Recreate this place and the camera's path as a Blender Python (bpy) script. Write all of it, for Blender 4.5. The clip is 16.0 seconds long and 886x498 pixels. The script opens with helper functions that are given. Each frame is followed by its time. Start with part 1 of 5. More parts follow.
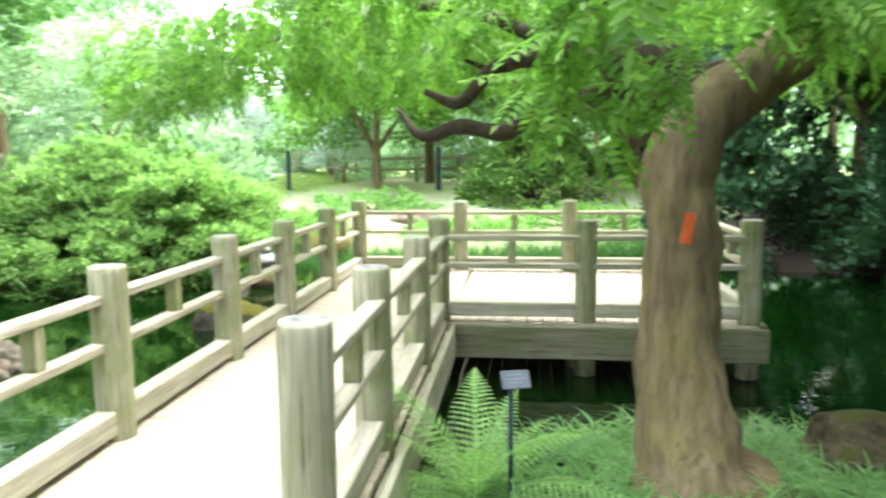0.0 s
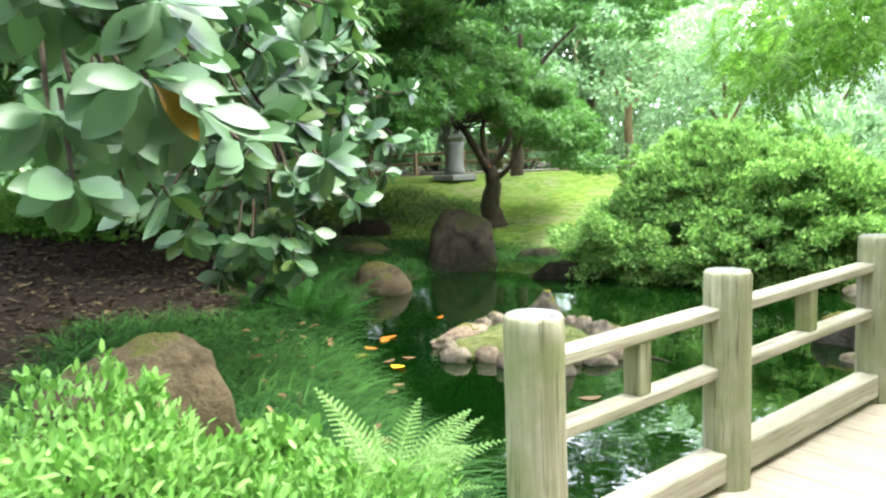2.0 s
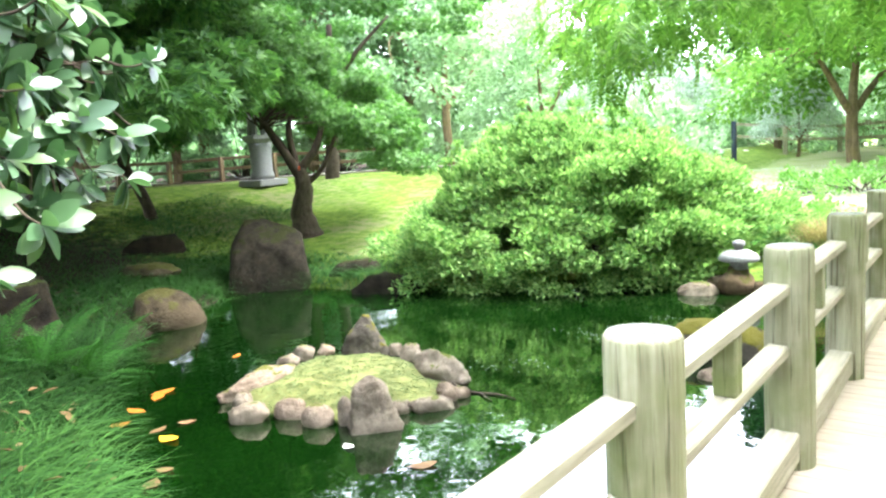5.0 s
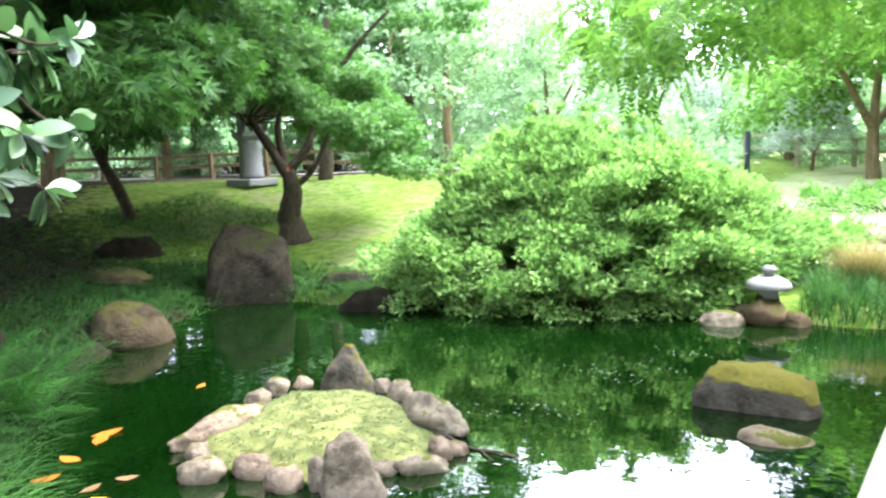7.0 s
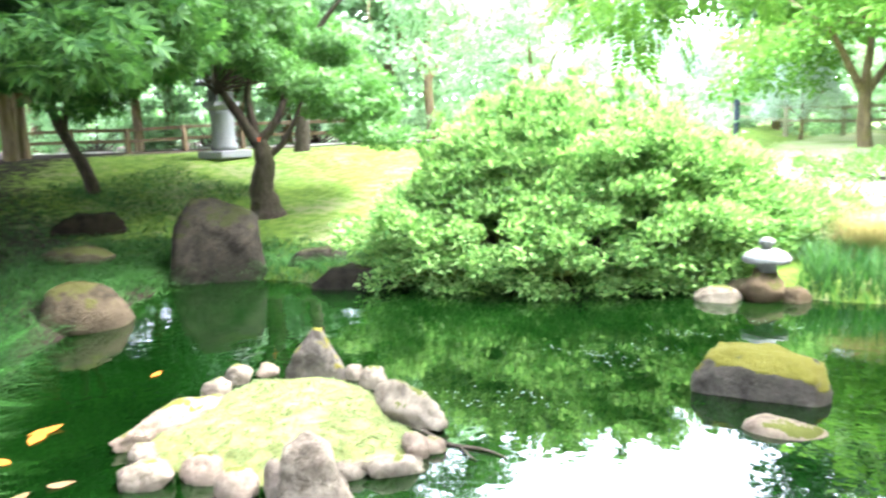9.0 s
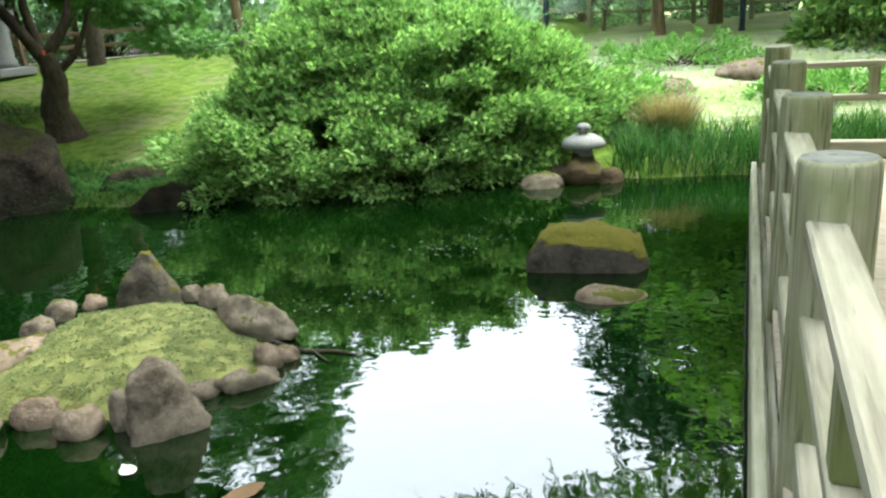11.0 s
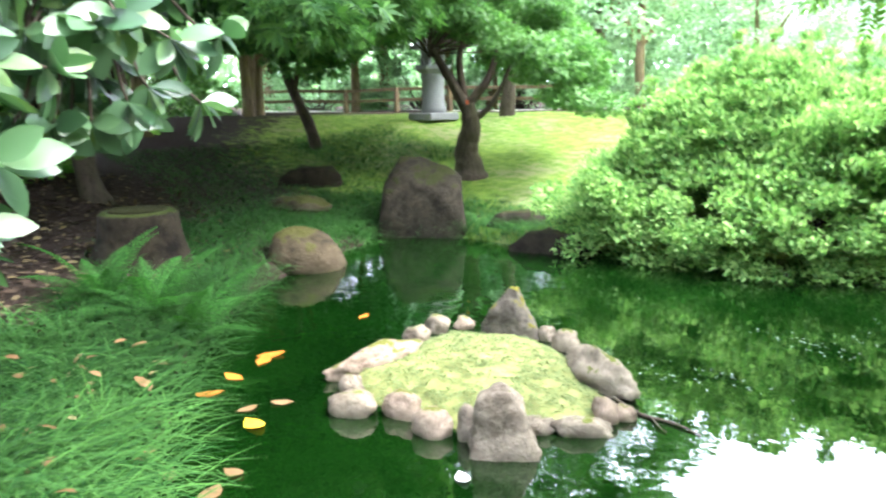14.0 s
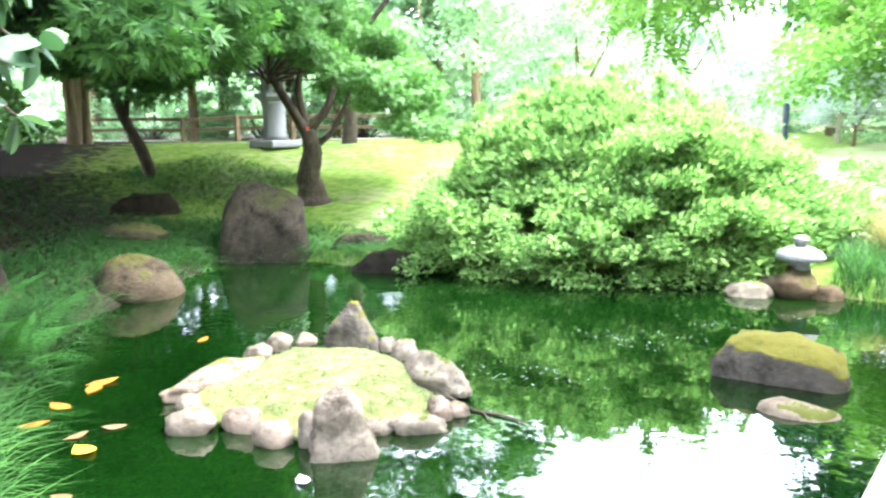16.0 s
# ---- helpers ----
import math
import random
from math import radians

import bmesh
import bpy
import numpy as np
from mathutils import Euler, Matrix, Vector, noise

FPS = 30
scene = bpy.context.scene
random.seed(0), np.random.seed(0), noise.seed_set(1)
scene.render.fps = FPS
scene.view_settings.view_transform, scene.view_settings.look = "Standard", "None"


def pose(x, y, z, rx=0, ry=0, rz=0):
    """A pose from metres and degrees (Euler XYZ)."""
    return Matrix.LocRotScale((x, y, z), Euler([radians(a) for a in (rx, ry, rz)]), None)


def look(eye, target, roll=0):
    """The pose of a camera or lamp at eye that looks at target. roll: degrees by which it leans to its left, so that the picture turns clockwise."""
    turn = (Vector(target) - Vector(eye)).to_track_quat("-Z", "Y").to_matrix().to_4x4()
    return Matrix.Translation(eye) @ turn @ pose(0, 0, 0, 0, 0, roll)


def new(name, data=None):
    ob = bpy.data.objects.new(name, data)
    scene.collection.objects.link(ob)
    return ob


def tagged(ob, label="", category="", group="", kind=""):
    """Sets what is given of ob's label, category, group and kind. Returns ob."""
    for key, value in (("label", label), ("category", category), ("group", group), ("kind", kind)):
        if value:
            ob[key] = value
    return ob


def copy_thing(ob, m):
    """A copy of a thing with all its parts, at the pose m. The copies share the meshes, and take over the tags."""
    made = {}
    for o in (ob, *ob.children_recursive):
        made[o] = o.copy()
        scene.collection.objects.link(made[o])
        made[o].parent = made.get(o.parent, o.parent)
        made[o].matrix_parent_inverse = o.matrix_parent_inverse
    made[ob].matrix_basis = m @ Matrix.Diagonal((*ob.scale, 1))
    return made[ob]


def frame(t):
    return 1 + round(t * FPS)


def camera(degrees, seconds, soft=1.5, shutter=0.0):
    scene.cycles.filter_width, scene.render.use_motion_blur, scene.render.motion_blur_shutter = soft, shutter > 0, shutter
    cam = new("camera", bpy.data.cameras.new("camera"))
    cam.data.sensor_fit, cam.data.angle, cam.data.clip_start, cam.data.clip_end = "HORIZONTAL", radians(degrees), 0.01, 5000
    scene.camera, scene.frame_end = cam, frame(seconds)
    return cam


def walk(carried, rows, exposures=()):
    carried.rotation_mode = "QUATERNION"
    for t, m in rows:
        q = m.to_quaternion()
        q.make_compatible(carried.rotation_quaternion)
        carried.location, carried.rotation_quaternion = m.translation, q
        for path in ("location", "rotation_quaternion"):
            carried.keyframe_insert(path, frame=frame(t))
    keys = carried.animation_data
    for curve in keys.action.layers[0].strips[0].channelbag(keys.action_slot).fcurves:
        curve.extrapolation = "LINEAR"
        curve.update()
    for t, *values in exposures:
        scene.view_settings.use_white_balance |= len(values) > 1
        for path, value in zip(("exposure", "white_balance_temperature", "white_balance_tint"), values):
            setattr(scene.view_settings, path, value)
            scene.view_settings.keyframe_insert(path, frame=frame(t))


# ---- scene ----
cam = camera(62.4, 16.0, soft=2.3, shutter=0.3)

PATH = [
    (0, (2.203, -2.485, 1.498), (1.994, -0.511, 1.255), -0.5),
    (0.5, (2.1, -2.393, 1.467), (1.485, -0.503, 1.245), -0.2),
    (1, (1.966, -2.244, 1.453), (0.993, -0.506, 1.274), -3.3),
    (1.5, (1.82, -2.05, 1.438), (0.446, -0.617, 1.196), -3.0),
    (2, (1.649, -1.685, 1.46), (0.1, -0.443, 1.221), -2.3),
    (2.5, (1.529, -1.547, 1.446), (0.069, -0.196, 1.238), -0.7),
    (3, (1.377, -1.386, 1.421), (-0.028, 0.012, 1.156), -1.9),
    (3.5, (1.233, -1.146, 1.42), (-0.235, 0.195, 1.204), -1.4),
    (4, (1.072, -0.926, 1.402), (-0.364, 0.43, 1.084), -0.9),
    (4.5, (0.855, -0.693, 1.404), (-0.417, 0.83, 1.159), -1.9),
    (4.7, (0.789, -0.616, 1.407), (-0.432, 0.947, 1.148), -3.5),
    (5.75, (0.5, -0.2, 1.44), (-0.7, 1.39, 1.19), -3.2),
    (6.8, (0.198, 0.214, 1.475), (-0.976, 1.814, 1.227), -2.9),
    (7, (0.111, 0.254, 1.478), (-1.093, 1.831, 1.223), -1.9),
    (7.5, (-0.014, 0.438, 1.471), (-1.389, 1.862, 1.188), -2.3),
    (8, (-0.086, 0.56, 1.431), (-1.575, 1.861, 1.134), -1.3),
    (8.5, (-0.128, 0.638, 1.433), (-1.546, 1.999, 1.064), -1.3),
    (9, (-0.164, 0.728, 1.41), (-1.33, 2.32, 1.081), -2.2),
    (9.5, (-0.174, 0.664, 1.411), (-1.116, 2.392, 1.056), -2.4),
    (10, (-0.212, 0.684, 1.392), (-0.993, 2.469, 0.941), -3.1),
    (10.2, (-0.224, 0.691, 1.381), (-0.962, 2.476, 0.861), -3.9),
    (12.3, (-0.241, 0.755, 1.338), (-1.118, 2.445, 0.726), -5.2),
    (12.5, (-0.262, 0.735, 1.347), (-1.253, 2.37, 0.76), -4.3),
    (13, (-0.26, 0.717, 1.356), (-1.489, 2.205, 0.833), -3.5),
    (13.5, (-0.247, 0.698, 1.355), (-1.621, 2.074, 0.886), -1.6),
    (14, (-0.162, 0.64, 1.376), (-1.697, 1.858, 0.975), -0.8),
    (14.5, (-0.091, 0.566, 1.421), (-1.749, 1.615, 1.038), -0.8),
    (15, (0.031, 0.548, 1.367), (-1.623, 1.617, 1.021), 0.9),
    (15.5, (0.109, 0.536, 1.332), (-1.343, 1.865, 0.975), 0.0),
    (16, (0.079, 0.55, 1.294), (-1.182, 2.068, 0.969), -0.7),
]
walk(cam, [(t, look(eye, target, roll)) for t, eye, target, roll in PATH],
     exposures=[(0, 2.5, 6500, 11), (0.5, 1.42, 6600, 1), (1, 1.18, 6500, 2), (1.5, 1.6, 6500, 1), (2, 2.25, 6500, 9), (2.5, 2.55, 6500, 11), (3.5, 2.6, 6500, 11), (4.7, 2.75, 6400, 13), (7, 2.7, 6200, 17), (8, 3.0, 6200, 17), (8.5, 3.25, 6100, 18), (9, 3.45, 6100, 18), (9.5, 3.0, 6200, 15), (10, 2.6, 6500, 11), (10.2, 2.37, 6500, 10), (12.3, 1.15, 6600, 1), (12.5, 1.25, 6600, 1), (13, 1.95, 6500, 4), (13.5, 2.5, 6400, 10), (14, 3.0, 6100, 15), (14.5, 3.1, 6100, 16), (15, 3.45, 6100, 17), (15.5, 3.53, 6100, 17), (16, 3.45, 6000, 18)])
import itertools

# ---- world, sun, exposure ----
world = bpy.data.worlds.new("sky")
scene.world = world
world.use_nodes = True
wn, wl = world.node_tree.nodes, world.node_tree.links
wn.clear()
sky = wn.new("ShaderNodeTexSky")
sky.sky_type, sky.sun_disc = "NISHITA", False
sky.sun_elevation, sky.sun_rotation = radians(58), radians(42)
sky.air_density, sky.dust_density, sky.ozone_density = 1.0, 4.0, 1.0
bright = wn.new("ShaderNodeBackground")
bright.inputs["Strength"].default_value = 0.08
wl.new(sky.outputs[0], bright.inputs["Color"])
cloud = wn.new("ShaderNodeBackground")
cloud.inputs["Color"].default_value = (0.87, 0.95, 1.08, 1)
cloud.inputs["Strength"].default_value = 3.0
mixed = wn.new("ShaderNodeMixShader")
mixed.inputs[0].default_value = 0.75
wout = wn.new("ShaderNodeOutputWorld")
wl.new(bright.outputs[0], mixed.inputs[1])
wl.new(cloud.outputs[0], mixed.inputs[2])
wl.new(mixed.outputs[0], wout.inputs[0])

sun = new("sun", bpy.data.lights.new("sun", "SUN"))
sun.data.energy, sun.data.angle, sun.data.color = 3.2, radians(35), (1.0, 0.97, 0.91)
to_sun = Vector((math.sin(radians(42)) * math.cos(radians(58)), math.cos(radians(42)) * math.cos(radians(58)), math.sin(radians(58))))
sun.matrix_world = look(to_sun * 60, (0, 0, 0))

WATER = -0.52

# ---- materials ----


def mat_new(name):
    m = bpy.data.materials.new(name)
    m.use_nodes = True
    nt = m.node_tree
    b = nt.nodes["Principled BSDF"]
    return m, nt, b


def node(nt, kind, **inputs):
    n = nt.nodes.new(kind)
    for k, v in inputs.items():
        n.inputs[k.replace("_", " ")].default_value = v
    return n


def ramp(nt, fac, stops):
    r = nt.nodes.new("ShaderNodeValToRGB")
    while len(r.color_ramp.elements) < len(stops):
        r.color_ramp.elements.new(0.5)
    for e, (p, c) in zip(r.color_ramp.elements, stops):
        e.position, e.color = p, (*c, 1)
    nt.links.new(fac, r.inputs[0])
    return r.outputs[0]


def noise_fac(nt, scale, detail=6, rough=0.6, vec=None, stretch=None):
    tc = nt.nodes.new("ShaderNodeTexCoord")
    src = vec or tc.outputs["Object"]
    if stretch:
        mp = nt.nodes.new("ShaderNodeMapping")
        mp.inputs["Scale"].default_value = stretch
        nt.links.new(src, mp.inputs[0])
        src = mp.outputs[0]
    n = node(nt, "ShaderNodeTexNoise", Scale=scale, Detail=detail, Roughness=rough)
    nt.links.new(src, n.inputs["Vector"])
    return n.outputs["Fac"]


def mix_col(nt, fac, a, b, kind="MIX"):
    m = nt.nodes.new("ShaderNodeMix")
    m.data_type, m.blend_type = "RGBA", kind
    for sock, v in ((m.inputs[0], fac), (m.inputs[6], a), (m.inputs[7], b)):
        if isinstance(v, (tuple, list)):
            sock.default_value = (*v, 1)
        elif isinstance(v, (int, float)):
            sock.default_value = v
        else:
            nt.links.new(v, sock)
    return m.outputs[2]


def bump(nt, b, fac, strength, dist):
    n = node(nt, "ShaderNodeBump", Strength=strength, Distance=dist)
    nt.links.new(fac, n.inputs["Height"])
    nt.links.new(n.outputs[0], b.inputs["Normal"])


def math_node(nt, op, a, b):
    n = nt.nodes.new("ShaderNodeMath")
    n.operation = op
    for s, v in zip(n.inputs, (a, b)):
        if isinstance(v, (int, float)):
            s.default_value = v
        else:
            nt.links.new(v, s)
    return n.outputs[0]


def leaf_mat(name, dark, light, rough=0.45, trans=0.35, spec=0.2, odd=None):
    dark, light = (tuple(v * k for v, k in zip(q, (0.6, 0.6, 1.08))) for q in (dark, light))
    odd = odd and tuple(v * 0.65 for v in odd)
    m, nt, b = mat_new(name)
    geo = nt.nodes.new("ShaderNodeNewGeometry")
    col = ramp(nt, geo.outputs["Random Per Island"], [(0.0, dark), (0.75, light), (1.0, odd or tuple(min(1, c * 1.35) for c in light))])
    big = noise_fac(nt, 0.9, 3)
    col = mix_col(nt, math_node(nt, "MULTIPLY", big, 0.55), col, tuple(c * 0.75 for c in dark))
    nt.links.new(col, b.inputs["Base Color"])
    b.inputs["Roughness"].default_value, b.inputs["Specular IOR Level"].default_value = rough, spec
    tr = nt.nodes.new("ShaderNodeBsdfTranslucent")
    tint = mix_col(nt, 1.0, col, (0.92, 1.1, 0.72), "MULTIPLY")
    nt.links.new(tint, tr.inputs[0])
    mx = nt.nodes.new("ShaderNodeMixShader")
    mx.inputs[0].default_value = trans
    nt.links.new(b.outputs[0], mx.inputs[1])
    nt.links.new(tr.outputs[0], mx.inputs[2])
    nt.links.new(mx.outputs[0], nt.nodes["Material Output"].inputs[0])
    return m


def wood_mat(name, dark, light, tint, tint_amount, grain=(30, 30, 1.6), rough=0.8, cracks=0.7):
    dark, light, tint = (tuple(v * 0.72 for v in q) for q in (dark, light, tint))
    m, nt, b = mat_new(name)
    info = nt.nodes.new("ShaderNodeObjectInfo")
    tc = nt.nodes.new("ShaderNodeTexCoord")
    shift = nt.nodes.new("ShaderNodeVectorMath")
    shift.operation = "ADD"
    nt.links.new(tc.outputs["Object"], shift.inputs[0])
    many = nt.nodes.new("ShaderNodeVectorMath")
    many.operation = "SCALE"
    many.inputs[0].default_value = (3.1, 5.3, 7.7)
    nt.links.new(info.outputs["Random"], many.inputs["Scale"])
    nt.links.new(many.outputs[0], shift.inputs[1])
    v = shift.outputs[0]
    g = noise_fac(nt, 1.0, 8, 0.65, v, grain)
    blot = noise_fac(nt, 3.0, 4, 0.6, v)
    col = ramp(nt, g, [(0.3, dark), (0.62, light)])
    moss = ramp(nt, blot, [(0.42, (0, 0, 0)), (0.66, (1, 1, 1))])
    col = mix_col(nt, math_node(nt, "MULTIPLY", moss, tint_amount), col, tint)
    col = mix_col(nt, math_node(nt, "MULTIPLY", info.outputs["Random"], 0.3), col, tuple(0.7 * c for c in light))
    crack = ramp(nt, noise_fac(nt, 1.0, 3, 0.5, v, tuple(k * 2.3 for k in grain)), [(0.33, (0.3, 0.28, 0.24)), (0.42, (1, 1, 1))])
    col = mix_col(nt, cracks, col, crack, "MULTIPLY")
    nt.links.new(col, b.inputs["Base Color"])
    b.inputs["Roughness"].default_value = rough
    b.inputs["Specular IOR Level"].default_value = 0.2
    bump(nt, b, g, 0.7, 0.012)
    return m


def rock_mat(name, dark, light, moss, amount):
    dark, light, moss = (tuple(v * 0.7 for v in q) for q in (dark, light, moss))
    m, nt, b = mat_new(name)
    n1, n2 = noise_fac(nt, 4.0, 9, 0.65), noise_fac(nt, 26.0, 5, 0.7)
    col = ramp(nt, n1, [(0.36, dark), (0.62, light)])
    col = mix_col(nt, ramp(nt, n2, [(0.45, (0, 0, 0)), (0.85, (0.6, 0.6, 0.6))]), col, tuple(0.4 * c for c in dark))
    col = mix_col(nt, ramp(nt, noise_fac(nt, 1.8, 5, 0.7), [(0.5, (0, 0, 0)), (0.62, (0.7, 0.7, 0.7))]), col, tuple(0.5 * c for c in light))
    geo = nt.nodes.new("ShaderNodeNewGeometry")
    sep = nt.nodes.new("ShaderNodeSeparateXYZ")
    nt.links.new(geo.outputs["Normal"], sep.inputs[0])
    up = math_node(nt, "ADD", sep.outputs["Z"], math_node(nt, "MULTIPLY", math_node(nt, "SUBTRACT", n1, 0.5), 2.2))
    mask = ramp(nt, up, [(1.02 - amount, (0, 0, 0)), (1.0 - amount * 0.72, (1, 1, 1))])
    mcol = mix_col(nt, n2, tuple(0.55 * c for c in moss), moss)
    col = mix_col(nt, mask, col, mcol)
    info = nt.nodes.new("ShaderNodeObjectInfo")
    col = mix_col(nt, 1.0, col, ramp(nt, info.outputs["Random"], [(0.0, (0.72, 0.68, 0.66)), (0.5, (1.0, 0.97, 0.9)), (1.0, (1.0, 0.86, 0.8))]), "MULTIPLY")
    nt.links.new(col, b.inputs["Base Color"])
    b.inputs["Roughness"].default_value, b.inputs["Specular IOR Level"].default_value = 0.9, 0.12
    bump(nt, b, math_node(nt, "ADD", n1, math_node(nt, "MULTIPLY", n2, 0.6)), 1.0, 0.05)
    return m


def plain_mat(name, a, b_, scale=8, rough=0.7, metal=0.0, strength=0.3):
    m, nt, b = mat_new(name)
    f = noise_fac(nt, scale, 7, 0.65)
    nt.links.new(ramp(nt, f, [(0.3, a), (0.7, b_)]), b.inputs["Base Color"])
    b.inputs["Roughness"].default_value, b.inputs["Metallic"].default_value, b.inputs["Specular IOR Level"].default_value = rough, metal, 0.2
    bump(nt, b, f, strength, 0.02)
    return m


POST = wood_mat("weathered post wood", (0.17, 0.155, 0.08), (0.5, 0.475, 0.33), (0.2, 0.235, 0.075), 0.85, (24, 24, 1.1))
ENDGRAIN = wood_mat("grey end grain", (0.13, 0.13, 0.115), (0.34, 0.34, 0.3), (0.2, 0.21, 0.15), 0.4, (9, 9, 9))
RAIL = wood_mat("silvered rail wood", (0.25, 0.225, 0.16), (0.58, 0.53, 0.4), (0.31, 0.31, 0.18), 0.4, (22, 1.4, 22), 0.8, 0.35)
PLANK = wood_mat("sun bleached deck board", (0.45, 0.37, 0.28), (0.63, 0.53, 0.41), (0.52, 0.46, 0.33), 0.35, (1.6, 18, 18), 0.8, 0.15)
PLANK_LONG = wood_mat("sun bleached wing board", (0.45, 0.37, 0.28), (0.63, 0.53, 0.41), (0.48, 0.43, 0.3), 0.35, (18, 1.6, 18), 0.8, 0.15)
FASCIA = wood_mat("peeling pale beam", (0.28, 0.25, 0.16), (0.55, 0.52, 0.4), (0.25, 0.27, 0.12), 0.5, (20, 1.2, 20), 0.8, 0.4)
# Wing beams: the tree's shade is put into this darker wood colour.
BEAM_SHADED = wood_mat("shaded olive beam", (0.1, 0.09, 0.05), (0.26, 0.245, 0.16), (0.14, 0.16, 0.06), 0.6, (20, 1.2, 20), 0.85, 0.5)
BARK = wood_mat("mottled grey brown bark", (0.06, 0.042, 0.024), (0.3, 0.22, 0.13), (0.24, 0.2, 0.05), 0.55, (17, 17, 2.4), 0.95, 0.4)
BARK_DARK = wood_mat("dark bark", (0.03, 0.022, 0.017), (0.11, 0.08, 0.06), (0.09, 0.09, 0.04), 0.4, (14, 14, 5), 0.95)
ROCK = rock_mat("grey pond stone", (0.15, 0.125, 0.095), (0.47, 0.405, 0.32), (0.16, 0.19, 0.04), 0.1)
ROCK_MOSS = rock_mat("moss capped stone", (0.06, 0.055, 0.045), (0.26, 0.235, 0.195), (0.25, 0.24, 0.035), 0.5)
# Boulders under the trees: their shade is put into this low stone colour.
ROCK_DARK = rock_mat("shade-darkened boulder", (0.013, 0.011, 0.008), (0.058, 0.05, 0.036), (0.04, 0.048, 0.013), 0.25)
ROCK_TAN = rock_mat("tan lichen stone", (0.06, 0.048, 0.028), (0.22, 0.18, 0.11), (0.12, 0.13, 0.035), 0.16)
# Olive stone with the left bank's shade put into its colour.
ROCK_OLIVE = rock_mat("olive shaded stone", (0.03, 0.027, 0.016), (0.14, 0.12, 0.075), (0.1, 0.11, 0.03), 0.22)
STUMP_WOOD = rock_mat("mossy rotten wood", (0.01, 0.008, 0.006), (0.06, 0.05, 0.033), (0.07, 0.1, 0.025), 0.4)
GRANITE = plain_mat("pale granite", (0.13, 0.13, 0.125), (0.26, 0.26, 0.25), 40, 0.8)
MOSS = plain_mat("island moss", (0.08, 0.09, 0.025), (0.2, 0.21, 0.07), 6, 0.95, 0, 0.9)
DARK_METAL = plain_mat("dark painted metal", (0.02, 0.03, 0.05), (0.045, 0.06, 0.09), 6, 0.5)
PATH_MAT = plain_mat("pale gravel path", (0.36, 0.32, 0.27), (0.54, 0.49, 0.42), 30, 0.9)
TAG = plain_mat("faded orange tape", (0.5, 0.07, 0.02), (0.6, 0.12, 0.03), 10, 0.6)
LABEL = plain_mat("grey label plate", (0.07, 0.08, 0.095), (0.12, 0.13, 0.15), 20, 0.45)

MAPLE_LEAF = leaf_mat("maple leaf", (0.07, 0.2, 0.03), (0.21, 0.44, 0.055), 0.5, 0.42)
BUSH_LEAF = leaf_mat("azalea leaf", (0.14, 0.34, 0.05), (0.54, 0.8, 0.15), 0.7, 0.5, 0.1)
# Closing trees and shrubs: heavy shade is put into this dark leaf colour.
DARK_LEAF = leaf_mat("shade-darkened tree leaf", (0.03, 0.09, 0.02), (0.075, 0.18, 0.035), 0.5, 0.18)
# Haze and glare on the far foliage are put into these paler leaf colours.
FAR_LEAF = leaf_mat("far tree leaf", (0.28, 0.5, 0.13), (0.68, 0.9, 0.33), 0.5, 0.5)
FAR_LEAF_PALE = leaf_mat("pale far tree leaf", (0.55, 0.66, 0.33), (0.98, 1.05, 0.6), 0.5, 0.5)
WIST_LEAF = leaf_mat("wisteria leaflet", (0.15, 0.35, 0.03), (0.37, 0.65, 0.07), 0.42, 0.55)
RHODO_LEAF = leaf_mat("rhododendron leaf", (0.06, 0.15, 0.035), (0.22, 0.39, 0.1), 0.36, 0.25, 0.42, (0.17, 0.27, 0.05))
RHODO_YELLOW = leaf_mat("yellowing leaf", (0.45, 0.24, 0.02), (0.6, 0.36, 0.04), 0.4, 0.3)
CONIFER_LEAF = leaf_mat("golden cypress spray", (0.07, 0.2, 0.025), (0.3, 0.48, 0.05), 0.5, 0.3)
SHRUB_LEAF = leaf_mat("low shrub leaf", (0.18, 0.44, 0.045), (0.42, 0.76, 0.11), 0.4, 0.35)
FERN_LEAF = leaf_mat("fern pinna", (0.28, 0.52, 0.07), (0.5, 0.78, 0.16), 0.5, 0.45)
# FERN_DARK, GRASS_DARK and GRASS_MID carry the bank's shade in their colour.
FERN_DARK = leaf_mat("shade-darkened fern pinna", (0.03, 0.11, 0.013), (0.085, 0.26, 0.028), 0.7, 0.4, 0.05)
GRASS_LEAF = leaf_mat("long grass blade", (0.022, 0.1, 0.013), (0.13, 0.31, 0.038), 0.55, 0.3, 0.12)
GRASS_DARK = leaf_mat("shade-darkened grass blade", (0.014, 0.05, 0.008), (0.06, 0.16, 0.02), 0.7, 0.35, 0.05)
GRASS_MID = leaf_mat("half shade-darkened grass blade", (0.022, 0.095, 0.014), (0.12, 0.3, 0.04), 0.5, 0.35, 0.1)
GRASS_DRY = leaf_mat("bleached meadow blade", (0.4, 0.46, 0.16), (0.75, 0.75, 0.42), 0.6, 0.3)
STRAW = leaf_mat("straw tuft", (0.32, 0.25, 0.06), (0.66, 0.52, 0.15), 0.6, 0.3)
FALLEN = leaf_mat("fallen leaf", (0.15, 0.085, 0.015), (0.36, 0.22, 0.06), 0.55, 0.1, 0.3, (0.7, 0.6, 0.3))
LITTER = leaf_mat("dry leaf litter", (0.05, 0.033, 0.011), (0.16, 0.11, 0.04), 0.7, 0.05, 0.2, (0.42, 0.33, 0.15))
FLOAT_ORANGE = leaf_mat("floating orange leaf", (0.5, 0.14, 0.012), (0.75, 0.27, 0.022), 0.35, 0.1)
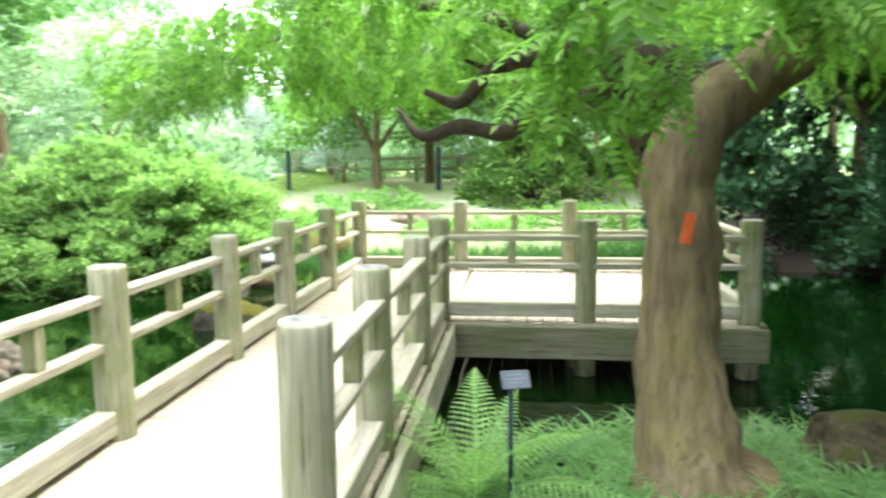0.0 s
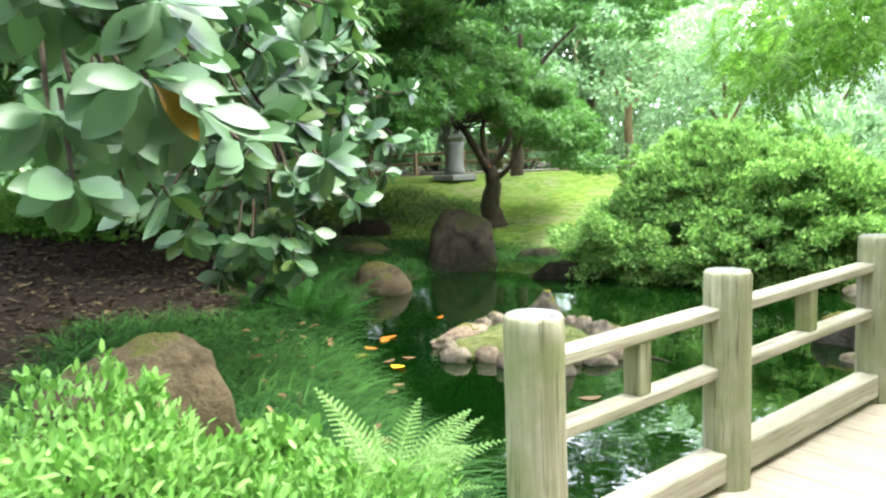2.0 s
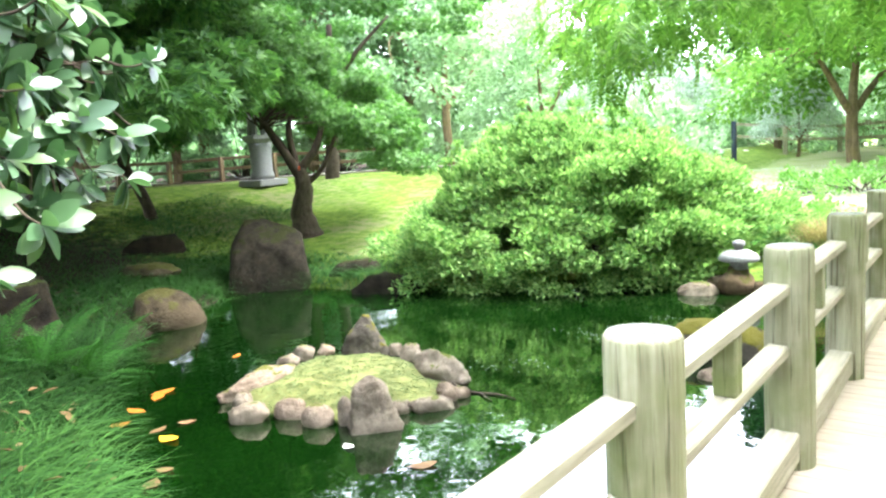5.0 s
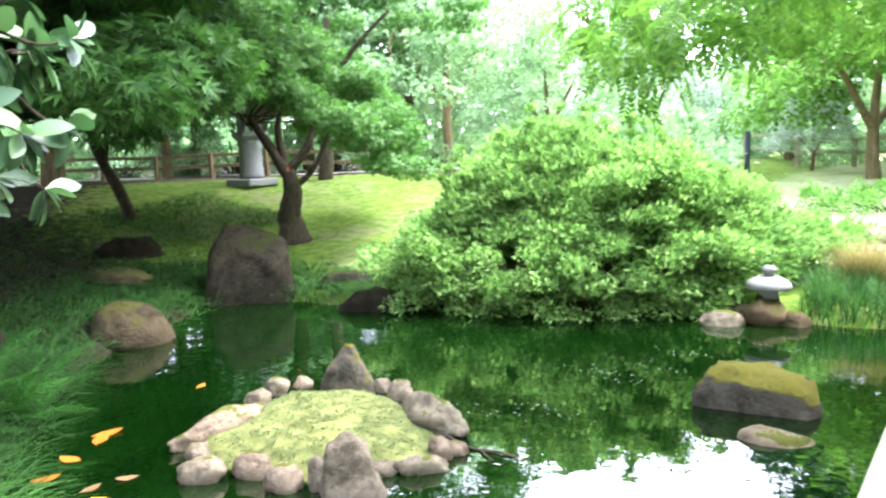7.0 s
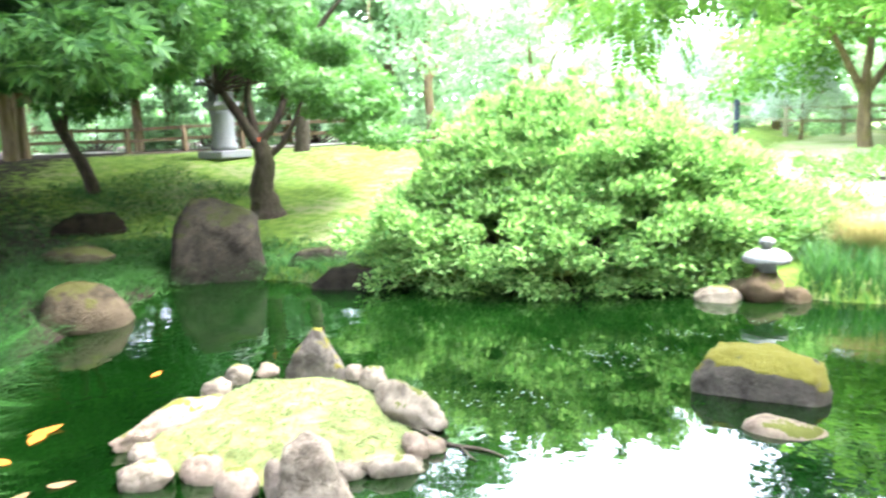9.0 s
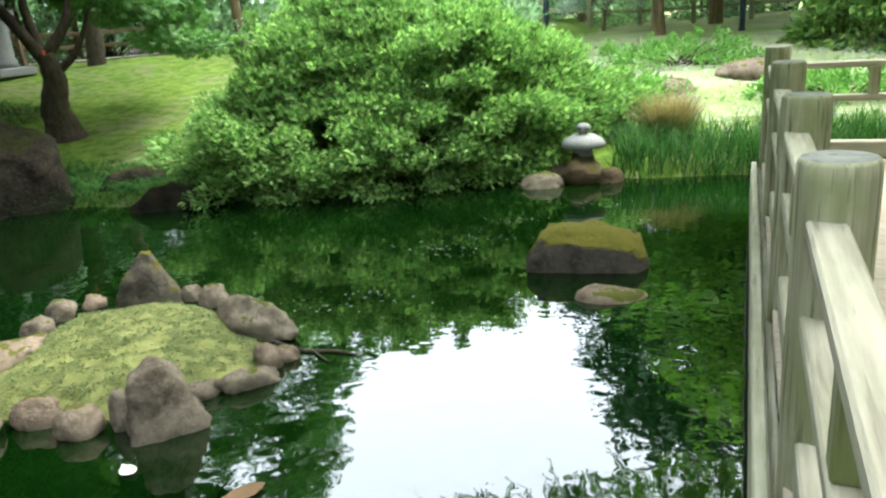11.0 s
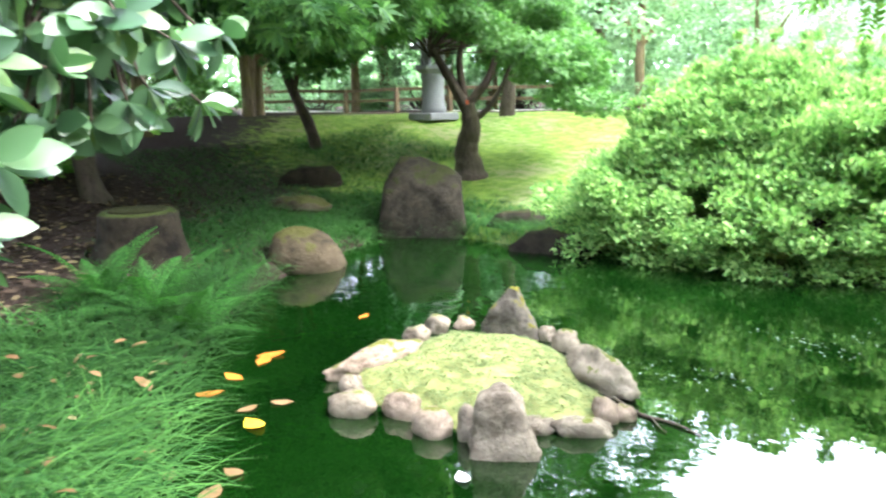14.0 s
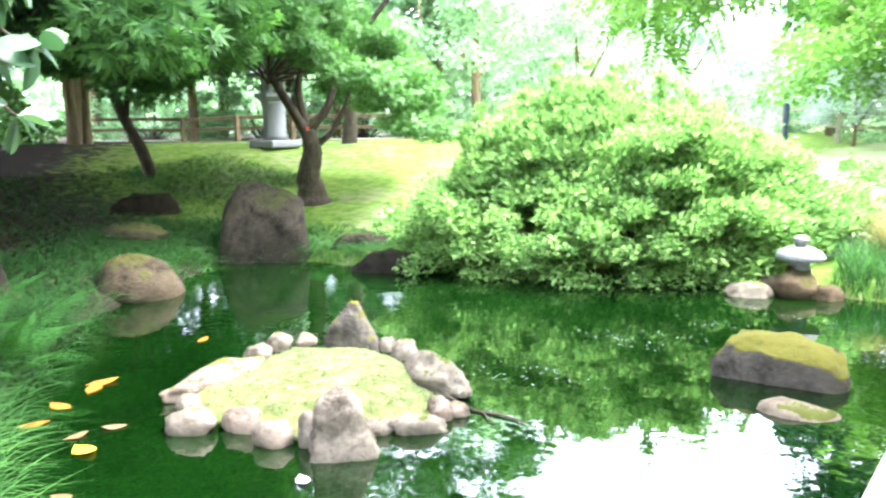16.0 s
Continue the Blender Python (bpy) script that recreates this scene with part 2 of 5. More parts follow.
FLOAT_YELLOW = plain_mat("floating yellow leaf", (0.55, 0.28, 0.015), (0.7, 0.4, 0.03), 30, 0.4)
FLOAT_WHITE = plain_mat("floating pale leaf", (0.5, 0.48, 0.42), (0.65, 0.63, 0.57), 30, 0.5)
LILY = plain_mat("small floating pad", (0.07, 0.11, 0.07), (0.2, 0.25, 0.19), 20, 0.3)

# murky pond water
WATER_MAT, nt, b = mat_new("murky green water")
f = noise_fac(nt, 0.8, 3)
nt.links.new(ramp(nt, f, [(0.3, (0.0008, 0.0055, 0.0006)), (0.7, (0.0018, 0.0115, 0.0011))]), b.inputs["Base Color"])
b.inputs["Roughness"].default_value, b.inputs["IOR"].default_value = 0.02, 2.0
b.inputs["Specular IOR Level"].default_value = 0.5
bump(nt, b, math_node(nt, "ADD", noise_fac(nt, 5.0, 2, 0.5), math_node(nt, "MULTIPLY", noise_fac(nt, 1.2, 2), 1.5)), 0.035, 0.08)

# ground: zones of soil, moss lawn and bleached meadow
GROUND, nt, b = mat_new("garden ground")
zone = nt.nodes.new("ShaderNodeAttribute")
zone.attribute_name = "zone"
sep = nt.nodes.new("ShaderNodeSeparateColor")
nt.links.new(zone.outputs["Color"], sep.inputs[0])
fine, mid, wide = noise_fac(nt, 38, 6, 0.7), noise_fac(nt, 5, 6, 0.65), noise_fac(nt, 0.7, 4)
soil = ramp(nt, fine, [(0.3, (0.016, 0.012, 0.009)), (0.7, (0.055, 0.038, 0.028))])
lawn = mix_col(nt, ramp(nt, mid, [(0.38, (0, 0, 0)), (0.62, (1, 1, 1))]), (0.09, 0.18, 0.025), (0.23, 0.34, 0.05))
lawn = mix_col(nt, math_node(nt, "MULTIPLY", fine, 0.6), lawn, (0.07, 0.1, 0.02))
bare = ramp(nt, math_node(nt, "ADD", math_node(nt, "MULTIPLY", mid, 0.6), math_node(nt, "MULTIPLY", wide, 0.5)), [(0.55, (0, 0, 0)), (0.66, (1, 1, 1))])
lawn = mix_col(nt, math_node(nt, "MULTIPLY", bare, 0.6), lawn, (0.2, 0.17, 0.12))
dry = mix_col(nt, ramp(nt, wide, [(0.35, (0, 0, 0)), (0.65, (1, 1, 1))]), (0.25, 0.34, 0.1), (0.46, 0.46, 0.27))
dry = mix_col(nt, math_node(nt, "MULTIPLY", fine, 0.5), dry, (0.14, 0.18, 0.06))
jig = math_node(nt, "MULTIPLY", math_node(nt, "SUBTRACT", mid, 0.5), 0.9)
zl = ramp(nt, math_node(nt, "ADD", sep.outputs[1], jig), [(0.4, (0, 0, 0)), (0.6, (1, 1, 1))])
zd = ramp(nt, math_node(nt, "ADD", sep.outputs[2], jig), [(0.4, (0, 0, 0)), (0.6, (1, 1, 1))])
col = mix_col(nt, zd, mix_col(nt, zl, soil, lawn), dry)
nt.links.new(col, b.inputs["Base Color"])
b.inputs["Specular IOR Level"].default_value = 0.1
b.inputs["Roughness"].default_value = 0.95
bump(nt, b, math_node(nt, "ADD", fine, mid), 0.9, 0.04)

# ---- mesh helpers ----


def mesh_np(name, V, F, material, smooth=False):
    V, F = np.asarray(V, float), np.asarray(F, int)
    me = bpy.data.meshes.new(name)
    k = F.shape[1]
    me.vertices.add(len(V))
    me.vertices.foreach_set("co", V.ravel())
    me.loops.add(F.size)
    me.loops.foreach_set("vertex_index", F.ravel())
    me.polygons.add(len(F))
    me.polygons.foreach_set("loop_start", np.arange(len(F)) * k)
    me.polygons.foreach_set("loop_total", np.full(len(F), k))
    me.update(calc_edges=True)
    if smooth:
        me.polygons.foreach_set("use_smooth", np.ones(len(F), bool))
    me.materials.append(material)
    return me


def part_me(name, me, parent=None, label="", m=None):
    ob = new(name, me)
    if parent:
        ob.parent = parent
    if m is not None:
        ob.matrix_basis = m
    if label:
        ob["label"] = label
    return ob


def part(name, bm, material, parent=None, label="", smooth=False, m=None):
    me = bpy.data.meshes.new(name)
    if smooth:
        for f_ in bm.faces:
            f_.smooth = True
    bm.to_mesh(me)
    bm.free()
    me.materials.append(material)
    return part_me(name, me, parent, label, m)


def empty(name, m, label, category, group="", kind=""):
    ob = new(name)
    ob.empty_display_size = 0.1
    ob.matrix_basis = m
    return tagged(ob, label, category, group, kind)


def box_bm(sx, sy, sz, bevel=0.006, center=(0, 0, 0), bm=None):
    bm = bm or bmesh.new()
    r = bmesh.ops.create_cube(bm, size=1, matrix=Matrix.Translation(center) @ Matrix.Diagonal((sx, sy, sz, 1)))
    if bevel:
        es = list({e for v in r["verts"] for e in v.link_edges})
        bmesh.ops.bevel(bm, geom=es, offset=bevel, segments=1, affect="EDGES")
    return bm


def lathe_bm(profile, seg=24):
    bm = bmesh.new()
    rings = []
    for r, z in profile:
        rings.append([bm.verts.new((r * math.cos(2 * math.pi * i / seg), r * math.sin(2 * math.pi * i / seg), z)) for i in range(seg)])
    for a, c in zip(rings, rings[1:]):
        for i in range(seg):
            bm.faces.new((a[i], a[(i + 1) % seg], c[(i + 1) % seg], c[i]))
    bm.faces.new(rings[0][::-1])
    bm.faces.new(rings[-1])
    return bm


def smooth_line(pts, per=6):
    pts = [Vector(p) for p in pts]
    ext = [pts[0] * 2 - pts[1]] + pts + [pts[-1] * 2 - pts[-2]]
    out = []
    for i in range(1, len(ext) - 2):
        a, b0, c, d = ext[i - 1:i + 3]
        for k in range(per):
            t = k / per
            out.append(0.5 * ((2 * b0) + (c - a) * t + (2 * a - 5 * b0 + 4 * c - d) * t * t + (3 * b0 - a - 3 * c + d) * t ** 3))
    out.append(pts[-1])
    return out


def tube(pts, radii, sides=10, per=6, rough=0.08, seed=0):
    """Verts and quads of a tapering, slightly lumpy limb."""
    line = smooth_line(pts, per)
    n = len(line)
    rs = np.interp(np.linspace(0, len(radii) - 1, n), range(len(radii)), radii)
    V, F = [], []
    up = Vector((0.3, 0.9, 0.1))
    for i, p in enumerate(line):
        d = (line[min(i + 1, n - 1)] - line[max(i - 1, 0)]).normalized()
        s = d.cross(up)
        s = s.normalized() if s.length > 1e-3 else d.orthogonal().normalized()
        up = s.cross(d).normalized()
        for k in range(sides):
            a = 2 * math.pi * k / sides
            q = s * math.cos(a) + up * math.sin(a)
            w = 1 + rough * noise.noise(Vector((q.x * 1.5 + seed, q.y * 1.5, i * 0.35))) * 2
            V.append(p + q * rs[i] * w)
    for i in range(n - 1):
        for k in range(sides):
            F.append((i * sides + k, i * sides + (k + 1) % sides, (i + 1) * sides + (k + 1) % sides, (i + 1) * sides + k))
    c = len(V)
    V.append(line[-1])
    for k in range(sides):
        F.append(((n - 1) * sides + k, (n - 1) * sides + (k + 1) % sides, c, c))
    return V, [f_ for f_ in F]


def tubes_mesh(name, many, material):
    V, F = [], []
    for v, f_ in many:
        o = len(V)
        V += [tuple(p) for p in v]
        F += [tuple(i + o for i in q) for q in f_]
    me = bpy.data.meshes.new(name)
    me.from_pydata(V, [], [tuple(dict.fromkeys(q)) for q in F])
    me.polygons.foreach_set("use_smooth", np.ones(len(F), bool))
    me.materials.append(material)
    return me


rng = np.random.default_rng(7)


def unit(a):
    return a / np.maximum(np.linalg.norm(a, axis=1, keepdims=True), 1e-9)


def scatter(template, P, D, N, L, W):
    """Places the template (along, side, up; triangles) at each point with its own direction, normal, length and width."""
    T, F = template
    T, F = np.asarray(T, float), np.asarray(F, int)
    D = unit(D)
    S = unit(np.cross(D, N))
    U = np.cross(S, D)
    L, W = np.broadcast_to(L, len(P))[:, None, None], np.broadcast_to(W, len(P))[:, None, None]
    V = P[:, None] + T[None, :, 0, None] * L * D[:, None] + T[None, :, 1, None] * W * S[:, None] + T[None, :, 2, None] * L * U[:, None]
    return V.reshape(-1, 3), (F[None] + (np.arange(len(P)) * len(T))[:, None, None]).reshape(-1, 3)


DIAMOND = ([(0, 0, 0), (0.45, 0.5, 0.08), (1, 0, -0.08), (0.45, -0.5, 0.08)], [(0, 1, 2), (0, 2, 3)])
OVAL = ([(0, 0, 0), (0.28, 0.42, 0.05), (0.68, 0.4, 0.02), (1, 0, -0.1), (0.68, -0.4, 0.02), (0.28, -0.42, 0.05), (0.5, 0, -0.02)],
        [(6, 0, 1), (6, 1, 2), (6, 2, 3), (6, 3, 4), (6, 4, 5), (6, 5, 0)])


def palm_template(k=5):
    T, F = [], []
    for i in range(k):
        a = (i - (k - 1) / 2) * 0.62
        ln = 1 - 0.22 * abs(i - (k - 1) / 2) / 2
        c, s = math.cos(a), math.sin(a)
        o = len(T)
        for al, sd, up_ in ((0.05, 0, 0), (0.45, 0.13, 0.03), (1.0, 0, -0.06), (0.45, -0.13, 0.03)):
            al, sd = al * ln, sd * ln
            T.append((al * c - sd * s, al * s + sd * c, up_))
        F += [(o, o + 1, o + 2), (o, o + 2, o + 3)]
    return T, F


def pinnate_template(pairs=6, leaflet=0.3, width=0.1):
    T, F = [(0, 0.006, 0), (0, -0.006, 0), (1, 0, -0.25)], [(0, 1, 2)]
    for i in range(pairs * 2 + 1):
        k, side = i // 2, 1 if i % 2 else -1
        al = 0.22 + 0.72 * k / pairs
        z = -0.25 * al * al
        dirx, diry = (1, 0) if i == pairs * 2 else (0.45, 0.9 * side)
        o = len(T)
        ln = leaflet * (1 - 0.25 * k / pairs)
        for u, w, h in ((0, 0, 0), (0.45, width / leaflet / 1.6, 0.02), (1, 0, -0.07), (0.45, -width / leaflet / 1.6, 0.02)):
            T.append((al + ln * (u * dirx - w * diry), ln * (u * diry + w * dirx), z + h * 0.6 - 0.1 * u * ln))
        F += [(o, o + 1, o + 2), (o, o + 2, o + 3)]
    return T, F


def broad_template():
    T, F = [], []
    st = [(0.0, 0.03), (0.12, 0.12), (0.3, 0.38), (0.52, 0.5), (0.75, 0.42), (0.92, 0.2), (1.0, 0.02)]
    for a, w in st:
        dz = -0.16 * a * a
        T += [(a, w, dz + 0.09 * w), (a, 0, dz), (a, -w, dz + 0.09 * w)]
    for i in range(len(st) - 1):
        for j in (0, 1):
            q = (i * 3 + j, i * 3 + j + 1, i * 3 + j + 4, i * 3 + j + 3)
            F += [(q[0], q[1], q[2]), (q[0], q[2], q[3])]
    return T, F


def blade_template(bend=0.5, seg=4):
    T, F = [], []
    for i in range(seg + 1):
        a = i / seg
        w = 0.5 * (1 - a ** 1.6) + 0.02
        x, z = a * (1 - 0.25 * bend * a), -bend * a * a
        T += [(x, w, z), (x, -w, z)]
    for i in range(seg):
        F += [(2 * i, 2 * i + 1, 2 * i + 3), (2 * i, 2 * i + 3, 2 * i + 2)]
    return T, F


def clump_points(centers, radii, flat, n):
    """n points about clump centres, denser to the outside of each clump; gives points and outward ways."""
    w = np.asarray(radii, float) ** 1.3
    i = rng.choice(len(centers), n, p=w / w.sum())
    d = unit(rng.normal(size=(n, 3)))
    r = rng.random(n) ** 0.45
    off = d * r[:, None] * np.asarray(radii)[i][:, None]
    off[:, 2] *= flat
    return np.asarray(centers)[i] + off, d


def crown_mesh(name, centers, radii, flat, n, template, size, ratio, material, droop=0.4, face=0.7):
    P, d = clump_points(centers, radii, flat, n)
    D = unit(d * np.array([1, 1, 0.35]) + rng.normal(size=(n, 3)) * 0.45 - np.array([0, 0, droop]))
    N = unit(np.array([0, 0, 1.0]) * face + rng.normal(size=(n, 3)) * 0.5 + d * 0.35)
    L = size * rng.uniform(0.65, 1.25, n)
    V, F = scatter(template, P, D, N, L, L * ratio)
    return mesh_np(name, V, F, material)

# ---- ground, pond ----
POND = [(-0.5, 0.35), (-1.3, 0.65), (-2.1, 0.92), (-2.75, 1.12), (-3.3, 1.35), (-4.0, 1.62), (-4.7, 2.0), (-5.3, 2.38), (-5.8, 2.72), (-6.5, 3.25), (-7.3, 3.85),
        (-7.8, 4.85), (-8.1, 5.4), (-8.75, 6.25), (-8.1, 7.0), (-7.1, 7.2), (-6.1, 7.75), (-5.1, 8.4), (-4.2, 8.9), (-3.3, 9.25), (-2.6, 8.98), (-2.0, 8.95),
        (-1.3, 9.0), (-0.1, 9.2), (1.5, 9.8), (3.5, 10.4), (6, 11.0), (8.3, 10.4), (9.3, 8.2), (9.0, 5.2), (7.6, 3.2), (5.5, 2.5), (4.2, 2.6),
        (3.4, 2.7), (2.6, 2.6), (2.0, 2.1), (1.55, 1.6), (1.2, 1.0), (0.6, 0.5)]


def shore(x, y):
    """Distance to the pond's edge, below zero in the pond."""
    x, y = np.asarray(x, float), np.asarray(y, float)
    best, inside = np.full(x.shape, 1e9), np.zeros(x.shape, bool)
    for (ax, ay), (bx, by) in zip(POND, POND[1:] + POND[:1]):
        dx, dy = bx - ax, by - ay
        t = np.clip(((x - ax) * dx + (y - ay) * dy) / (dx * dx + dy * dy), 0, 1)
        best = np.minimum(best, np.hypot(x - ax - t * dx, y - ay - t * dy))
        cross = (ay > y) != (by > y)
        with np.errstate(divide="ignore", invalid="ignore"):
            inside ^= cross & (x < (bx - ax) * (y - ay) / (by - ay if by != ay else 1e-9) + ax)
    return np.where(inside, -best, best)


def height(x, y):
    x, y = np.asarray(x, float), np.asarray(y, float)
    d = shore(x, y) + 0.05 * np.sin(3.1 * x + 1.3 * y) + 0.04 * np.sin(5.7 * y - 2.2 * x)
    k = np.clip((-5.0 - x) / 1.5, 0, 1)
    out = -0.55 + 0.14 * np.clip(d / 0.2, 0, 1) + (1 - k) * (0.12 * np.clip(d, 0, 4.5) + 0.06 * np.clip(d - 4.5, 0, 8)) + 0.008 * np.clip(d - 12.5, 0, 60)
    out = out + k * (0.17 * np.clip(d, 0, 8.5) - 0.014 * np.clip(d - 8.5, 0, 9))
    out = out + 0.24 * np.exp(-(((x + 1.0) / 1.3) ** 2 + ((y + 0.5) / 0.9) ** 2)) * np.clip(d / 0.35, 0, 1)
    out = out + 0.035 * np.sin(1.7 * x + 0.6) * np.sin(1.3 * y) * np.clip(d, 0, 1)
    return np.where(d > 0, out, -0.55 + np.maximum(d * 0.9, -0.6))


def ground_z(x, y):
    return float(height(x, y))


def axis(a, b, step, far):
    near = np.arange(a, b + step / 2, step)
    grow = np.cumsum(step * 1.35 ** np.arange(1, 26))
    grow = grow[grow < far]
    return np.concatenate([(a - grow)[::-1], near, b + grow])


gx, gy = axis(-18, 13, 0.16, 400), axis(-5, 14, 0.16, 400)
X, Y = np.meshgrid(gx, gy)
Z = height(X, Y)
nx, ny = len(gx), len(gy)
idx = np.arange(nx * ny).reshape(ny, nx)
quads = np.stack([idx[:-1, :-1], idx[:-1, 1:], idx[1:, 1:], idx[1:, :-1]], -1).reshape(-1, 4)
me = mesh_np("ground", np.stack([X, Y, Z], -1).reshape(-1, 3), quads, GROUND, True)
attr = me.color_attributes.new("zone", "FLOAT_COLOR", "POINT")
xf, yf = X.ravel(), Y.ravel()
lawn_zone = np.clip(1.4 - np.hypot((xf + 11.9) / 5.6, (yf - 10.7) / 4.8), 0, 1) + np.clip((yf - 3.5 + 0.2 * xf) * 0.3, 0, 1) * (xf > -8) * (yf > 6.5) * (xf < 5)
dry_zone = np.clip((xf + 5.5) * 0.5, 0, 1) * np.clip((yf - 8.5 - 0.7 * xf) * 0.3, 0, 1) * np.clip((yf - 10.2) * 0.6, 0, 1)
attr.data.foreach_set("color", np.stack([np.zeros_like(xf), np.clip(lawn_zone, 0, 1), dry_zone, np.ones_like(xf)], -1).ravel())
tagged(new("ground", me), "sloping garden ground of soil, moss lawn and pale meadow", "ground", kind="structure")

bm = bmesh.new()
bmesh.ops.create_grid(bm, x_segments=2, y_segments=2, size=14, matrix=Matrix.Translation((2, 5, WATER)))
tagged(part("water", bm, WATER_MAT), "still dark green pond water reflecting the sky", "water", kind="structure")

# ---- bridge ----
POST_Y = [0.0, 1.19, 2.78, 4.14, 5.72, 7.42]
RIGHT_Y = [-0.04, 1.17, 2.78, 4.3]
RX = 1.45
U = Vector((1.0, -0.01, 0)).normalized()
CORNER_L, CORNER_R = Vector((0, 7.42, 0)), Vector((RX, 4.3, 0))
FAR_T, NEAR_T = [1.4, 2.86, 4.3], [1.36, 2.82]


def post_mesh():
    seg, prof = 28, [(0.098, -0.5), (0.1, 0.0), (0.101, 0.3), (0.099, 0.6), (0.1, 0.9), (0.098, 0.938), (0.09, 0.95)]
    bm = lathe_bm(prof, seg)
    for v in bm.verts:
        a = math.atan2(v.co.y, v.co.x)
        k = 1 + 0.02 * noise.noise(Vector((math.cos(a) * 2, math.sin(a) * 2, v.co.z * 1.5)))
        v.co.x *= k
        v.co.y *= k
    return bm


bm = post_mesh()
post_data = bpy.data.meshes.new("post")
for f_ in bm.faces:
    f_.smooth = len(f_.verts) == 4
    if len(f_.verts) > 4 and f_.calc_center_median().z > 0.5:
        f_.material_index = 1
bm.to_mesh(post_data)
bm.free()
post_data.materials.append(POST)
post_data.materials.append(ENDGRAIN)


def board(name, a, b, w, h, material, parent, side=0.0, gap=0.0, label=""):
    """A bevelled timber from a to b, at their height, moved sideways by side."""
    a, b = Vector(a), Vector(b)
    d = b - a
    ln = d.length - 2 * gap
    ang = math.degrees(math.atan2(-d.x, d.y))
    bm = box_bm(w, ln, h, min(0.008, h * 0.18))
    mid = (a + b) / 2
    nrm = Vector((-d.y, d.x, 0)).normalized()
    return part(name, bm, material, parent, label, m=Matrix.Translation(mid + nrm * side) @ pose(0, 0, 0, 0, 0, ang))


def railing(points, out, label, kerb=True, post_ends=(True, True)):
    rail = empty("railing", pose(0, 0, 0), label, "railing", "bridge railings")
    for i, p in enumerate(points):
        if (i == 0 and not post_ends[0]) or (i == len(points) - 1 and not post_ends[1]):
            continue
        part_me("post", post_data, rail, m=pose(p[0], p[1], random.uniform(-0.012, 0.008), random.uniform(-0.5, 0.5), random.uniform(-0.5, 0.5), random.uniform(0, 360)))
    for p, q in zip(points, points[1:]):
        p, q = Vector((*p[:2], 0)), Vector((*q[:2], 0))
        lift = Vector((0, 0, 1))
        board("top_rail", p + lift * 0.775, q + lift * 0.775, 0.095, 0.05, RAIL, rail, out * 0.03, 0.05)
        board("mid_rail", p + lift * 0.515, q + lift * 0.515, 0.09, 0.05, RAIL, rail, out * 0.03, 0.05)
        mid = (p + q) / 2
        d = (q - p).normalized()
        nrm = Vector((-d.y, d.x, 0))
        bm = box_bm(0.08, 0.075, 0.21, 0.005)
        part("strut", bm, POST, rail, m=Matrix.Translation(mid + nrm * out * 0.03 + lift * 0.645) @ pose(0, 0, 0, 0, 0, math.degrees(math.atan2(-d.x, d.y))))
        if kerb:
            board("kerb_beam", p + lift * 0.105, q + lift * 0.105, 0.12, 0.13, RAIL, rail, out * 0.005, 0.085)
    return rail


far_posts = [CORNER_L + U * t for t in FAR_T]
near_posts = [CORNER_R + U * t for t in NEAR_T]
railing([(0, y) for y in POST_Y], 1, "weathered timber railing with round greenish posts along the deck")
railing([(RX, y) for y in RIGHT_Y], -1, "weathered timber railing with round greenish posts beside the tree")
railing([CORNER_L] + far_posts, 1, "timber railing across the far end of the deck", post_ends=(False, True))
railing([CORNER_R] + near_posts, -1, "shaded timber railing over the dark water", post_ends=(False, True))
railing([near_posts[-1], (near_posts[-1] + far_posts[-1]) / 2, far_posts[-1]], -1, "shaded timber railing closing the platform end", post_ends=(False, False))

deck = empty("bridge_deck", pose(0, 0, 0), "sun-bleached timber boardwalk of cross-laid planks", "deck", kind="structure")
y = -0.95
plank_bm = box_bm(RX + 0.16, 0.1445, 0.045, 0.004)
plank_data = bpy.data.meshes.new("plank")
plank_bm.to_mesh(plank_data)
plank_bm.free()
plank_data.materials.append(PLANK)
while y < 7.5:
    part_me("plank", plank_data, deck, m=pose(RX / 2 + random.uniform(-0.004, 0.004), y, -0.0225 + random.uniform(-0.002, 0.001), 0, 0, random.uniform(-0.12, 0.12)))
    y += 0.147
# boards of the turned wing, cut to the corner by the two rail lines
ang = math.degrees(math.atan2(U.y, U.x))
nU = Vector((-U.y, U.x, 0))
wing_w = (CORNER_L - CORNER_R).dot(nU)
t = 0.157
start = CORNER_R + nU * (wing_w / 2)
while t < 2.9:
    c = start + U * t
    lo, hi = -wing_w / 2 - 0.12, wing_w / 2 + 0.12
    x_lo = -0.13
    # keep the boards right of the left rail
    if (c + nU * hi).x < x_lo:
        hi = (c.x - x_lo) / U.y if U.y else hi
    if hi - lo > 0.15:
        bm = box_bm(0.142, hi - lo, 0.045, 0.004)
        part("plank", bm, PLANK_LONG, deck, m=Matrix.Translation(c + nU * ((lo + hi) / 2) + Vector((0, 0, -0.031 + random.uniform(-0.002, 0.001)))) @ pose(0, 0, 0, 0, 0, ang))
    t += 0.147
for name, a, c, s in (("edge_beam", (0, -0.95, -0.17), (0, 7.5, -0.17), 0.14), ("edge_beam", (RX, -0.95, -0.17), (RX, 4.2, -0.17), -0.14)):
    board(name, a, c, 0.05, 0.3, FASCIA, deck, s, 0, "peeling pale edge beam")
    board("ledge", (a[0], a[1], -0.085), (c[0], c[1], -0.085), 0.06, 0.03, FASCIA, deck, s * 0.76, 0)
zb = Vector((0, 0, -0.17))
board("edge_beam", CORNER_R + zb - U * 0.1, CORNER_R + U * 2.95 + zb, 0.06, 0.3, BEAM_SHADED, deck, -0.18, 0, "shaded edge beam")
